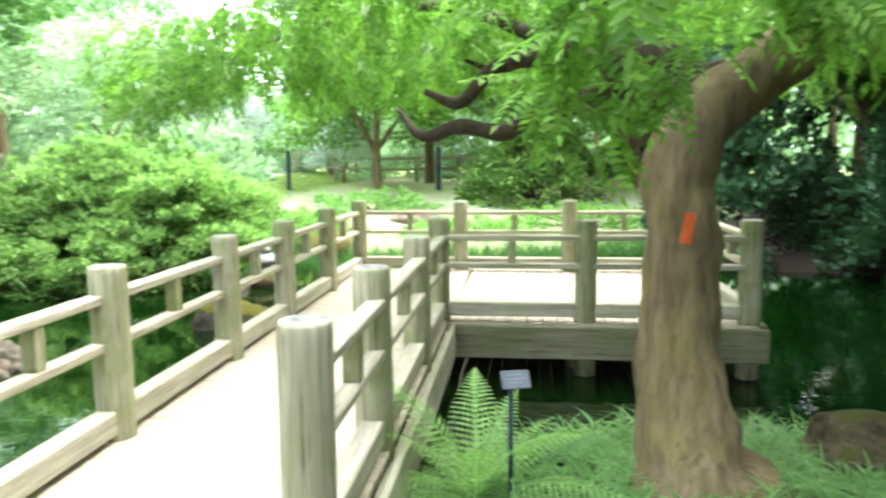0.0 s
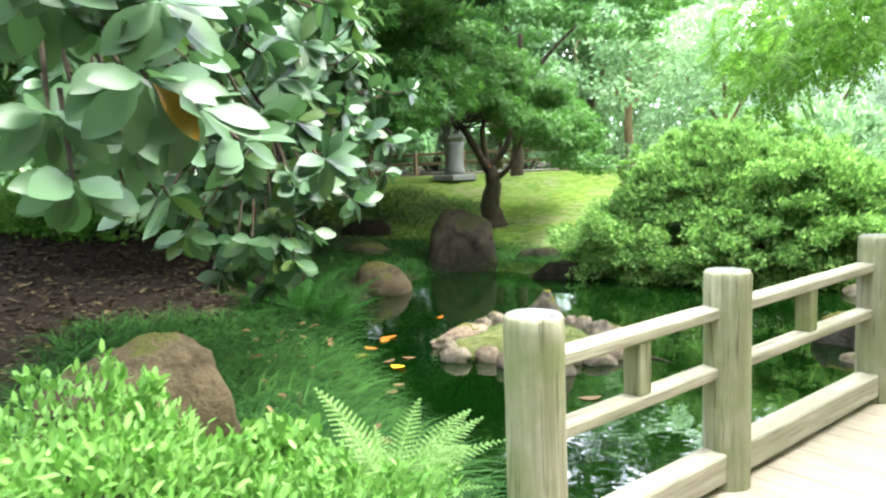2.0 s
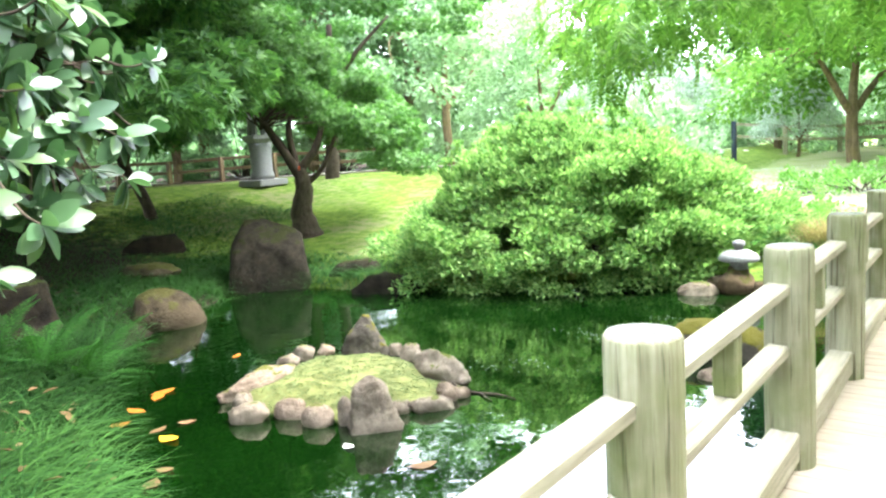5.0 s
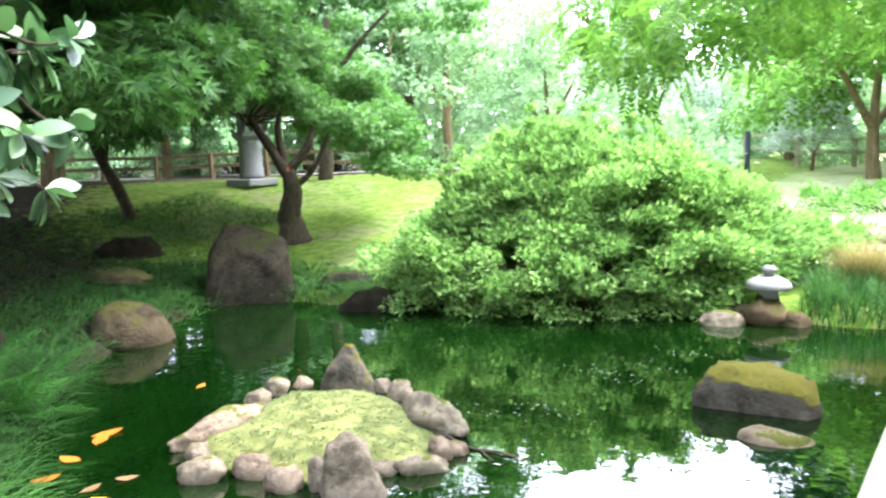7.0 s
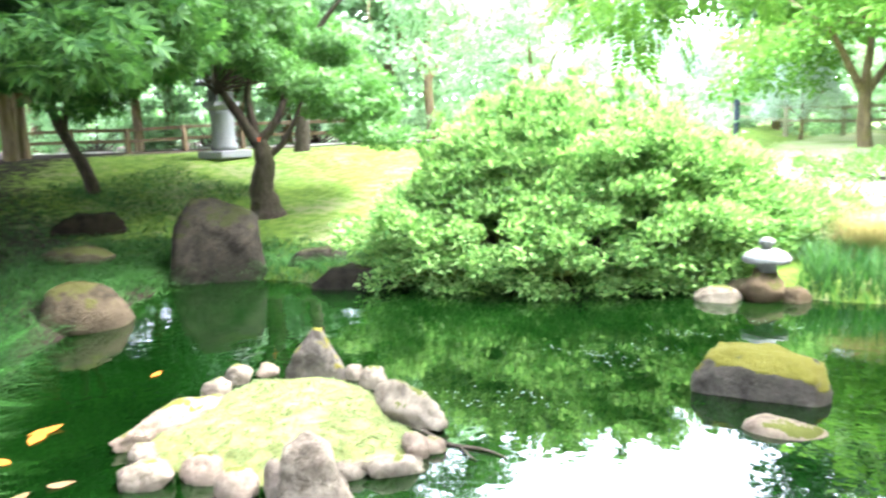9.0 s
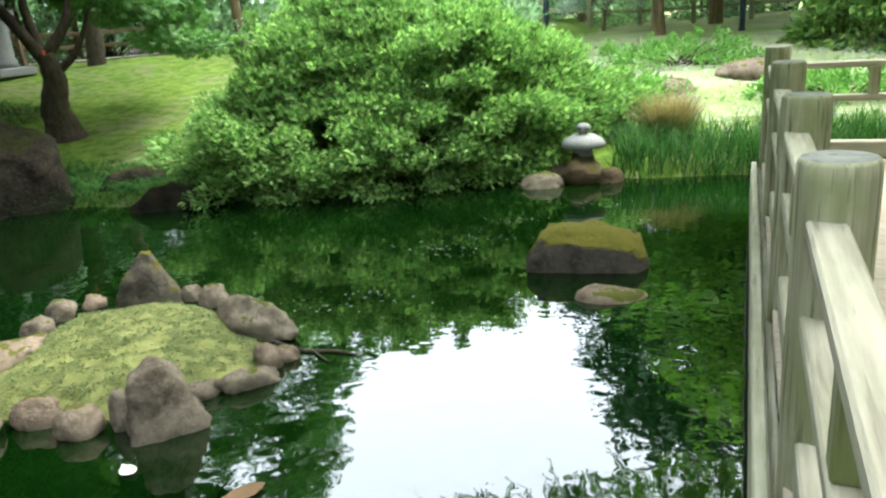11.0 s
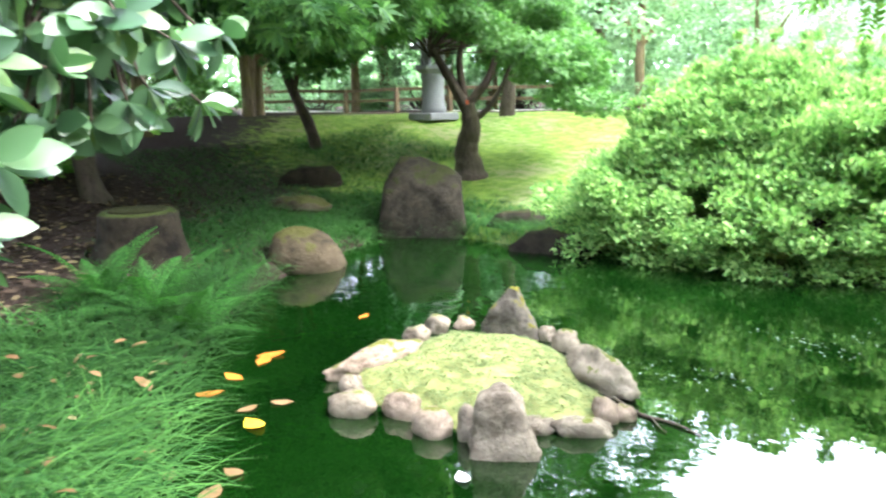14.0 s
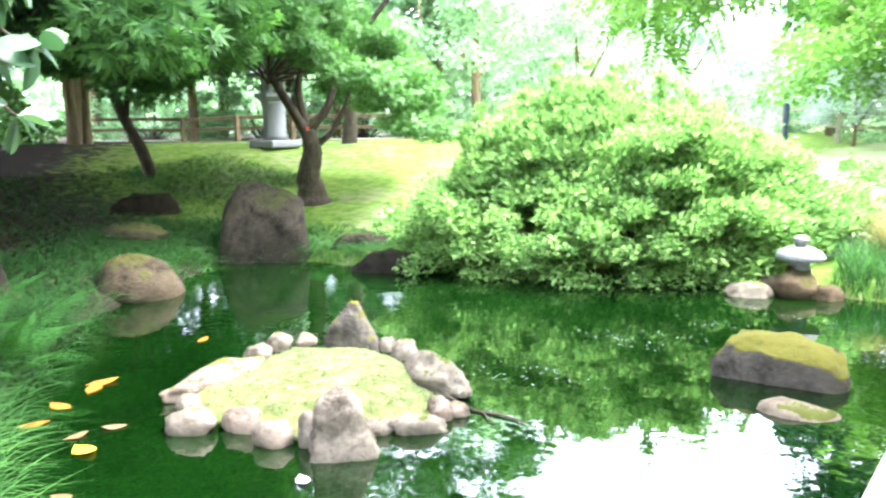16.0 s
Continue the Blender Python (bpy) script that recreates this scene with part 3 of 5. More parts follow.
board("edge_beam", near_posts[-1] + zb + U * 0.14, far_posts[-1] + zb + U * 0.1, 0.06, 0.3, BEAM_SHADED, deck, 0, 0)
# Depth added to the unseen far beam, blocking bright reflections under the wing.
board("edge_beam", CORNER_L + zb - Vector((0, 0, 0.09)), CORNER_L + U * 4.35 + zb - Vector((0, 0, 0.09)), 0.06, 0.48, BEAM_SHADED, deck, 0.18, 0)
for y in (1.2, 3.3, 5.4):
    for x in (0.25, 1.2):
        bm = lathe_bm([(0.1, -1.2), (0.1, -0.07)], 12)
        part("pile", bm, POST, deck, m=pose(x, y, 0))
for t in (1.3, 2.6):
    for s in (0.3, wing_w - 0.3):
        part("pile", lathe_bm([(0.1, -1.2), (0.1, -0.07)], 12), POST, deck, m=Matrix.Translation(CORNER_R + U * t + nU * s))

# ---- stones ----


def rock_bm(size, seed, cuts=5, rough=0.12, sub=3, squash=1.0):
    r = random.Random(seed)
    bm = bmesh.new()
    bmesh.ops.create_icosphere(bm, subdivisions=sub, radius=1)
    planes = []
    for _ in range(cuts):
        n = Vector((r.gauss(0, 1), r.gauss(0, 1), r.gauss(0, 0.7))).normalized()
        planes.append((n, r.uniform(0.62, 0.86)))
    off = Vector((seed * 3.7 % 50, seed * 1.3 % 50, 0))
    for v in bm.verts:
        p = v.co.copy()
        for n, k in planes:
            e = p.dot(n) - k
            if e > 0:
                p -= n * e * 0.92
        crease = abs(noise.noise(p * 2.3 + off)) - 0.25
        p *= 1 + rough * noise.fractal(p * 1.4 + off, 1.0, 2.0, 5) + rough * 0.6 * min(0, crease) + rough * 0.3 * noise.noise(p * 7 + off)
        v.co = Vector((p.x * size[0], p.y * size[1], p.z * size[2] * (squash if p.z < 0 else 1)))
    return bm


def stone(name, x, y, z, size, rz, seed, material, label, group="", cuts=5, rough=0.12, sub=3, tilt=0, shape=None):
    bm = rock_bm(size, seed, cuts, rough, 4 if size[0] > 0.25 else sub)
    if shape:
        for v in bm.verts:
            shape(v)
    ob = part(name, bm, material, smooth=True, m=pose(x, y, z, tilt, 0, rz))
    return tagged(ob, label, "stone" if size[0] < 0.3 else "rock", group)


def hull_stone(name, x, y, z, corners, rz, seed, material, label, group="", rough=0.035, scale=1.0):
    """A broken, faceted stone: the hull of a few corners, its edges worn and its faces uneven."""
    bm = bmesh.new()
    for p in corners:
        bm.verts.new(Vector(p) * scale)
    r = bmesh.ops.convex_hull(bm, input=bm.verts[:])
    bmesh.ops.delete(bm, geom=[g for g in set(r["geom_interior"] + r["geom_unused"]) if isinstance(g, bmesh.types.BMVert)], context="VERTS")
    bmesh.ops.triangulate(bm, faces=bm.faces[:])
    for k in range(2):
        bmesh.ops.subdivide_edges(bm, edges=bm.edges[:], cuts=2 if k == 0 else 1, use_grid_fill=True)
        bmesh.ops.triangulate(bm, faces=bm.faces[:])
        bmesh.ops.smooth_vert(bm, verts=bm.verts[:], factor=0.1 if k == 0 else 0.15, use_axis_x=True, use_axis_y=True, use_axis_z=True)
    bm.normal_update()
    off = Vector((seed * 2.3 % 40, seed * 5.1 % 40, 0))
    size = max(v.co.length for v in bm.verts)
    for v in bm.verts:
        q = v.co / size
        v.co += v.normal * rough * size * (1.4 * noise.fractal(q * 2.2 + off, 1.0, 2.0, 5) + 1.3 * min(0, abs(noise.noise(q * 3.1 + off)) - 0.22) + 0.45 * noise.noise(q * 11 + off))
    ob = part(name, bm, material, smooth=True, m=pose(x, y, z, 0, 0, rz))
    return tagged(ob, label, "rock" if size > 0.35 else "stone", group)


TALL = [(-0.62, -0.3, -0.3), (0.54, -0.38, -0.3), (0.56, 0.35, -0.3), (-0.55, 0.35, -0.3), (-0.6, -0.22, 0.1), (-0.5, -0.2, 0.45), (-0.44, 0.05, 0.7),
        (-0.27, 0.12, 1.02), (0.02, 0.24, 1.0), (0.34, 0.16, 0.92), (-0.14, -0.26, 0.68), (0.2, -0.36, 0.56), (0.48, -0.3, 0.6), (0.5, 0.1, 0.74), (0.56, -0.28, 0.2)]
hull_stone("boulder", -8.5, 6.88, WATER, TALL, 53, 11, ROCK_DARK, "tall dark faceted boulder standing at the pond edge", rough=0.036, scale=1.1)
LOW = [(-0.5, -0.3, -0.2), (0.48, -0.3, -0.2), (0.55, 0.25, -0.2), (-0.5, 0.28, -0.2), (-0.52, -0.2, 0.1), (-0.3, -0.22, 0.27), (-0.1, 0.2, 0.3), (0.2, -0.2, 0.3), (0.4, 0.1, 0.28), (0.54, -0.15, 0.12), (0.5, 0.2, 0.14)]
hull_stone("boulder", -6.42, 7.36, WATER - 0.03, LOW, 28, 12, ROCK_DARK, "low dark boulder half sunk at the shore", rough=0.04, scale=1.0)
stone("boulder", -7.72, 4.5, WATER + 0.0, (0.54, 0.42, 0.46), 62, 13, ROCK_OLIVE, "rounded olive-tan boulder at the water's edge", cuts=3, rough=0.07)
hull_stone("boulder", -11.2, 6.55, ground_z(-11.2, 6.55), LOW, 60, 14, ROCK_DARK, "dark angular boulder on the bank", rough=0.05, scale=1.0)
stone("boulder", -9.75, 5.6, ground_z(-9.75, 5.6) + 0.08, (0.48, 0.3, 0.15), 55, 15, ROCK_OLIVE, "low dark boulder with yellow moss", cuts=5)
hull_stone("boulder", -7.42, 7.72, ground_z(-7.42, 7.72) - 0.06, LOW, 40, 16, ROCK_DARK, "dark mossy rock beside the shrub", rough=0.05, scale=0.8)


MOSSY = [(-0.52, -0.3, -0.2), (0.5, -0.28, -0.2), (0.52, 0.3, -0.2), (-0.48, 0.32, -0.2), (-0.54, -0.28, 0.12), (-0.44, -0.24, 0.3), (-0.4, 0.28, 0.32), (0.0, -0.32, 0.26),
         (0.1, 0.2, 0.34), (0.42, -0.3, 0.2), (0.5, 0.2, 0.24), (0.56, -0.1, 0.02), (-0.2, -0.1, 0.35), (0.3, -0.05, 0.33)]
hull_stone("boulder", -1.31, 6.06, WATER, MOSSY, 8, 21, ROCK_MOSS, "blocky boulder capped with yellow-green moss in the water", rough=0.04, scale=0.82)
stone("flat_stone", -1.03, 5.4, -0.53, (0.25, 0.17, 0.09), 10, 22, ROCK, "pale flat stone just breaking the water", cuts=3, sub=3)
stone("flat_stone", -2.3, 8.58, -0.5, (0.26, 0.2, 0.13), 20, 23, ROCK, "pale smooth stone at the far shore", cuts=3)
for i, (x, y, z, s) in enumerate(((-2.12, 8.85, -0.45, 0.22), (-1.9, 8.82, -0.42, 0.3), (-1.6, 8.88, -0.5, 0.22), (-1.93, 8.98, -0.3, 0.2), (-2.32, 8.8, -0.5, 0.16))):
    stone("shore_stone", x, y, z, (s * 0.78, s * 0.66, s * 0.62), 30 * i, 31 + i, ROCK_TAN, "yellowish lichened stone under the small lantern", "stones under the lantern", 4)

# island: moss mound ringed with stones
isl = Vector((-3.7, 3.78, 0))
rim = [(-4.32, 3.1), (-4.5, 3.6), (-4.62, 4.0), (-4.58, 4.3), (-4.2, 4.6), (-3.7, 4.56), (-3.25, 4.28), (-2.9, 4.08), (-2.84, 3.75), (-2.93, 3.45), (-3.2, 3.2), (-3.6, 3.1), (-3.98, 3.0)]
bm = bmesh.new()
rings = []
loop = smooth_line([(*p, 0) for p in rim] + [(*rim[0], 0)], 4)[:-1]
for f_ in (1.08, 1.0, 0.86, 0.7, 0.52, 0.34, 0.16):
    z0 = WATER - 0.12 if f_ > 1.05 else WATER + 0.02 + 0.13 * (1 - f_ ** 2.2)
    ring = []
    for p in loop:
        q = isl + (p - isl) * f_
        ring.append(bm.verts.new((q.x, q.y, z0 + (0.025 * noise.noise(q * 4.5) + 0.02 * noise.noise(q * 13) if f_ < 1.05 else 0))))
    rings.append(ring)
for a, c in zip(rings, rings[1:]):
    for i in range(len(a)):
        bm.faces.new((a[i], a[(i + 1) % len(a)], c[(i + 1) % len(a)], c[i]))
bm.faces.new(rings[-1])
islet = tagged(part("moss_island", bm, MOSS, smooth=True), "low moss-covered island mound ringed with stones", "island")
n = 16000
r_, a_ = np.sqrt(rng.random(n)), rng.random(n) * len(loop)
lp = np.array([[p.x, p.y] for p in loop])
P2 = np.array([isl.x, isl.y]) + ((lp[a_.astype(int)] * (1 - a_ % 1)[:, None] + lp[(a_.astype(int) + 1) % len(lp)] * (a_ % 1)[:, None]) - np.array([isl.x, isl.y])) * r_[:, None]
bumps = np.array([0.025 * noise.noise(Vector((x, y, 0)) * 4.5) + 0.02 * noise.noise(Vector((x, y, 0)) * 13) for x, y in P2])
P = np.column_stack([P2, WATER + 0.022 + 0.13 * (1 - r_ ** 2.2) + bumps])
V, F = scatter(DIAMOND, P, unit(rng.normal(size=(n, 3)) * [1, 1, 0.25]), unit(rng.normal(size=(n, 3)) * 0.35 + [0, 0, 1]), rng.uniform(0.012, 0.026, n), rng.uniform(0.006, 0.012, n))
part_me("moss_cover", mesh_np("moss_cover", V, F, leaf_mat("moss sprig", (0.17, 0.225, 0.045), (0.29, 0.345, 0.08), 0.8, 0.3, 0.2)), islet)
islet.children[0]["kind"] = "stuff"


ISLAND = [(-4.38, 3.36, 0.46, 0.13, 0.15, 94), (-4.1, 2.98, 0.1, 0.09, 0.12, 20), (-3.84, 2.84, 0.18, 0.12, 0.12, 35), (-3.62, 3.06, 0.15, 0.11, 0.13, 30),
          (-3.3, 3.04, 0.13, 0.1, 0.13, 30), (-3.11, 3.15, 0.08, 0.07, 0.17, 0), (-2.92, 3.52, 0.12, 0.07, 0.08, 40), (-2.75, 3.7, 0.2, 0.11, 0.1, 38),
          (-2.77, 3.94, 0.1, 0.08, 0.12, 0), (-2.72, 4.04, 0.08, 0.07, 0.07, 0), (-3.16, 4.36, 0.42, 0.15, 0.19, -20), (-3.78, 4.72, 0.14, 0.1, 0.12, 10),
          (-4.03, 4.76, 0.08, 0.07, 0.1, 0), (-4.72, 4.46, 0.1, 0.08, 0.09, 30), (-4.78, 4.22, 0.12, 0.1, 0.12, 60), (-4.68, 3.94, 0.12, 0.1, 0.12, 100)]
for i, (x, y, a, c, h, rz) in enumerate(ISLAND):
    stone("island_stone", x, y, WATER + h * 0.3, (a * 1.0, c * 1.02, h * 0.92), rz, 41 + i, ROCK, "smooth grey-pink stone edging the moss island", "stones round the island", 6, 0.2)
PEAK = [(-0.3, -0.14, -0.1), (0.3, -0.12, -0.1), (0.26, 0.16, -0.1), (-0.26, 0.16, -0.1), (-0.22, -0.1, 0.1), (0.2, -0.1, 0.12), (-0.08, -0.07, 0.28), (0.09, -0.05, 0.26), (-0.02, 0.0, 0.42), (0.05, 0.03, 0.41), (0.0, 0.08, 0.3)]
hull_stone("island_stone", -4.3, 4.62, WATER, PEAK, 34, 71, ROCK_MOSS, "pointed upright stone with mossy tip on the island", "stones round the island", 0.07)


BLUNT = [(-0.16, -0.15, -0.1), (0.24, -0.14, -0.1), (0.24, 0.14, -0.1), (-0.16, 0.15, -0.1), (-0.17, -0.1, 0.15), (0.19, -0.12, 0.12), (-0.12, -0.06, 0.33), (0.06, -0.08, 0.36), (0.0, 0.08, 0.37), (0.12, 0.05, 0.3), (-0.13, 0.07, 0.28)]
hull_stone("island_stone", -2.9, 3.2, WATER, BLUNT, 45, 72, ROCK, "blunt upright stone leaning at the front of the island", "stones round the island", 0.06)
stone("meadow_rock", -0.1, 13.8, ground_z(-0.1, 13.8) + 0.05, (0.6, 0.34, 0.26), 5, 85, ROCK, "low grey rock lying in the pale meadow", cuts=5)
stone("meadow_rock", -1.25, 12.6, ground_z(-1.25, 12.6) + 0.03, (0.32, 0.24, 0.2), 40, 86, ROCK, "small grey rock lying in the pale meadow", cuts=5)
stone("bank_rock", -1.9, -0.72, 0.26, (0.52, 0.38, 0.42), 60, 81, ROCK_TAN, "tan rough rock behind the low shrub", cuts=6, rough=0.16)
stone("bank_rock", -2.1, -1.05, 0.1, (0.24, 0.2, 0.2), 10, 82, ROCK_TAN, "small tan rock on the bank", cuts=5)
stone("bank_rock", 4.15, 1.75, -0.25, (0.42, 0.34, 0.3), 0, 83, ROCK_TAN, "brown rock beside the leaning tree", cuts=4)
stone("bank_rock", 4.75, 1.45, -0.2, (0.34, 0.3, 0.25), 70, 84, ROCK_TAN, "tan rock beside the leaning tree", cuts=4)

# ---- lanterns ----
lan = empty("stone_lantern", pose(-14.2, 11.55, ground_z(-14.2, 11.55)) @ Matrix.Scale(0.88, 4), "tall pale granite garden lantern on a square base", "stone lantern")
part("base", box_bm(1.0, 1.0, 0.2, 0.03, (0, 0, 0.08)), GRANITE, lan)
part("shaft", lathe_bm([(0.33, 0.18), (0.34, 0.3), (0.3, 0.4), (0.3, 1.0), (0.33, 1.12), (0.33, 1.2)], 28), GRANITE, lan, smooth=True)
part("platform", lathe_bm([(0.35, 1.2), (0.48, 1.32), (0.48, 1.42)], 6), GRANITE, lan)
for k in range(6):
    a = k * math.pi / 3
    part("pillar", box_bm(0.09, 0.09, 0.42, 0.01, (0.27 * math.cos(a), 0.27 * math.sin(a), 1.63)), GRANITE, lan)
part("roof", lathe_bm([(0.62, 1.84), (0.6, 1.92), (0.36, 2.05), (0.16, 2.2)], 6), GRANITE, lan)
part("finial", lathe_bm([(0.1, 2.2), (0.15, 2.3), (0.13, 2.4), (0.02, 2.5)], 14), GRANITE, lan, smooth=True)

lan = empty("snow_viewing_lantern", pose(-1.92, 8.98, -0.23) @ Matrix.Scale(0.88, 4), "small low granite lantern with a broad round cap on stones", "stone lantern")
part("chamber", lathe_bm([(0.13, -0.02), (0.12, 0.02), (0.12, 0.12)], 16), GRANITE, lan)
part("roof", lathe_bm([(0.1, 0.1), (0.27, 0.1), (0.285, 0.13), (0.25, 0.19), (0.15, 0.245), (0.07, 0.26)], 28), GRANITE, lan, smooth=True)
part("finial", lathe_bm([(0.06, 0.255), (0.06, 0.29), (0.09, 0.32), (0.085, 0.37), (0.03, 0.395)], 18), GRANITE, lan, smooth=True)

# ---- sign, tags, far posts and fences ----
sign = empty("plant_sign", pose(2.16, 1.2, ground_z(2.16, 1.2) - 0.05, 0, 0, 15), "small grey plant label plate on a thin dark stake", "sign")
part("stake", box_bm(0.025, 0.012, 0.75, 0.003, (0, 0, 0.36)), DARK_METAL, sign)
part("plate", box_bm(0.15, 0.008, 0.1, 0.002, (0, 0, 0)), LABEL, sign, "grey label plate", m=pose(0.02, -0.02, 0.76, -40, 0, 0))
for k, w in enumerate((0.09, 0.11, 0.07)):
    part("text_bar", box_bm(w, 0.002, 0.004, 0.0005, (0, -0.005, 0.025 - 0.022 * k)), GRANITE, next(o for o in sign.children if o.name.startswith("plate")), "pale line of small lettering")


def fence(points, rails, h, label, material=None):
    f_ = empty("fence", pose(0, 0, 0), label, "fence")
    for p in points:
        z = ground_z(*p)
        part("post", box_bm(0.14, 0.14, h + 0.3, 0.01, (0, 0, h / 2 - 0.15)), material or POST, f_, m=pose(p[0], p[1], z))
    for a, c in zip(points, points[1:]):
        za, zc = ground_z(*a), ground_z(*c)
        for k in rails:
            pa, pc = Vector((*a, za + k * h)), Vector((*c, zc + k * h))
            d = pc - pa
            bm = box_bm(0.06, d.length, 0.1, 0.006)
            part("rail", bm, material or POST, f_, m=Matrix.LocRotScale((pa + pc) / 2, d.to_track_quat("Y", "Z"), None))
    return f_


fence([(-24.5 + 1.55 * i, 11.6 + 0.95 * i) for i in range(7)], (0.5, 0.92), 0.8, "low brown timber fence along the far path", BARK)
fence([(-7 + 1.7 * i, 27.0 - 0.05 * i * i) for i in range(8)], (0.5, 0.95), 0.95, "low timber fence across the far side of the meadow")
fence([(-5.5 + 1.9 * i, 31.5) for i in range(4)], (0.4, 0.7, 0.98), 1.0, "dark timber gate fence beyond the meadow")
for x, y, h in ((-5.2, 20.5, 1.25), (-0.4, 21, 1.35)):
    lp_ = empty("bollard", pose(x, y, ground_z(x, y)), "slim dark blue metal post standing in the meadow", "post", "dark posts in the meadow")
    part("shaft", lathe_bm([(0.07, -0.1), (0.07, h - 0.04), (0.055, h)], 14), DARK_METAL, lp_, smooth=True)
    part("collar", lathe_bm([(0.085, 0), (0.085, 0.06)], 14), DARK_METAL, lp_)

# ---- trees ----
PALM, PINNATE, BROAD = palm_template(), pinnate_template(), broad_template()


def tree_limbs(top, centers, count, r0, seed, spread=0.35):
    """Branches that run from near the trunk's top out to some of the crown's clumps."""
    rr = random.Random(seed)
    out = []
    for c in rr.sample(list(centers), min(count, len(centers))):
        c = Vector(c)
        a = Vector(top) - Vector((0, 0, rr.uniform(0, 0.35) * max(0.2, Vector(top).z * 0.3)))
        mid = a.lerp(c, 0.5) + Vector((rr.uniform(-spread, spread), rr.uniform(-spread, spread), rr.uniform(0, spread)))
        out.append(tube([a, mid, c], [r0, r0 * 0.6, r0 * 0.15], 6, 4, 0.1, rr.random() * 9))
    return out


def tree(name, base, trunk, radii, limbs, centers, clump_r, flat, n, template, size, ratio, leaf, bark, label, droop=0.4, twigs=30, twig_r=0.035, face=0.7):
    """base: world place; everything else from there."""
    t_ = empty(name, Matrix.Translation(base), label, "tree")
    part_me("trunk", tubes_mesh("trunk", [tube(trunk, radii, 14, 8, 0.1, base[0])], bark), t_)
    for pts, rs in limbs:
        part_me("limb", tubes_mesh("limb", [tube(pts, rs, 9, 6, 0.1, pts[0][0])], bark), t_)
    if twigs:
        ob = part_me("branchwork", tubes_mesh("branchwork", tree_limbs(limbs[0][0][-1] if limbs else trunk[-1], centers, twigs, twig_r, 3), bark), t_)
        ob["kind"] = "stuff"
    ob = part_me("crown", crown_mesh("crown", np.array(centers), np.array(clump_r), flat, n, template, size, ratio, leaf, droop, face), t_)
    ob["kind"] = "stuff"
    return t_


def dome(n, rx, ry, top, edge, thick, seed, hole=0.0):
    """Clump centres on a dome that is high in the middle and hangs down at its rim."""
    r = np.random.default_rng(seed)
    a, q = r.random(n) * 2 * np.pi, np.sqrt(hole + (1 - hole) * r.random(n))
    z = top - (top - edge) * q ** 2.2 - thick * r.random(n) ** 1.5 * (1 - 0.85 * q)
    return np.column_stack([rx * q * np.cos(a), ry * q * np.sin(a), z])


# the mossy-lawn maple
RIGHT = np.array([0.643, 0.766])
c = dome(120, 2.5, 2.3, 3.35, 0.95, 0.7, 5)
c[:, 2] += 0.4 * np.maximum(0, -(c[:, :2] @ RIGHT))
left = -(c[:, :2] @ RIGHT)
c[:, 2] = np.maximum(c[:, 2], 1.15 + 1.15 * np.clip((left + 1.7) / 1.7, 0, 1) ** 0.7)
c[:, 2] = np.where(left > 0.15, np.maximum(c[:, 2], 2.55 + 0.25 * np.minimum(left, 1.4)), c[:, 2])
c[:, :2] += -0.15 * RIGHT
c *= np.array([1.04, 1.04, 1.12])
base = (-9.95, 9.0, ground_z(-9.95, 9.0) - 0.03)
maple_limbs = [([(-0.02, 0, 1.2), (-0.28, -0.22, 1.8), (-0.55, -0.4, 2.3)], [0.11, 0.085, 0.05]), ([(-0.02, 0, 1.25), (0.22, 0.3, 1.75), (0.3, 0.42, 2.3)], [0.09, 0.07, 0.04]),
               ([(0.02, 0, 0.95), (0.28, 0.32, 1.3), (0.5, 0.58, 2.0)], [0.07, 0.05, 0.025]), ([(-0.1, 0, 1.4), (-0.1, -0.1, 2.0), (0.1, -0.1, 2.6)], [0.08, 0.06, 0.03])]
tree("maple_tree", base, [(0.05, 0.03, -0.15), (0.02, 0.02, 0.12), (-0.02, -0.02, 0.5), (0.04, 0.03, 0.9), (0, 0, 1.3)], [0.42, 0.27, 0.2, 0.17, 0.12], maple_limbs,
     c, np.full(len(c), 0.55), 0.36, 46000, PALM, 0.085, 1.0, MAPLE_LEAF, BARK_DARK, "small green maple with dark trunk on the moss lawn", 0.55, 26, 0.016)
tag = part("trunk_tag", box_bm(0.04, 0.012, 0.07, 0.003), TAG, m=pose(-9.82, 8.87, base[2] + 1.32, 0, 0, 50))
tagged(tag, "faded orange tape tag on the maple trunk", "tag")

# taller trees behind it and to its side
c = dome(170, 4.0, 3.8, 11.5, 3.6, 5.0, 8)
c[:, 0] += 1.0
tree("maple_tree", (-13.4, 13.2, ground_z(-13.4, 13.2) - 0.05), [(0, 0, -0.1), (0.1, 0, 1.2), (0, 0.2, 2.6), (0.1, 0.2, 4)], [0.2, 0.15, 0.12, 0.07], [([(0, 0.1, 2.2), (0.9, 0.3, 3.2), (1.8, 0.6, 4)], [0.08, 0.06, 0.03])],
     c, np.full(len(c), 0.62), 0.4, 32000, PALM, 0.14, 1.0, MAPLE_LEAF, BARK_DARK, "tall spreading maple with light green leaves behind the lawn", 0.5, 0)
c = dome(150, 3.4, 3.2, 8.2, 3.1, 3.6, 9)
tree("maple_tree", (-13.5, 7.85, ground_z(-13.5, 7.85) - 0.05), [(0.1, 0.1, -0.1), (0, 0, 0.5), (-0.35, -0.3, 1.6), (-0.3, -0.4, 3)], [0.14, 0.11, 0.09, 0.06], [([(-0.2, -0.2, 1.2), (0.2, -0.2, 2.2), (0.5, -0.2, 3)], [0.06, 0.05, 0.03])],
     c, np.full(len(c), 0.62), 0.38, 38000, PALM, 0.14, 1.0, MAPLE_LEAF, BARK_DARK, "slender leaning tree with layered green foliage", 0.6, 0)
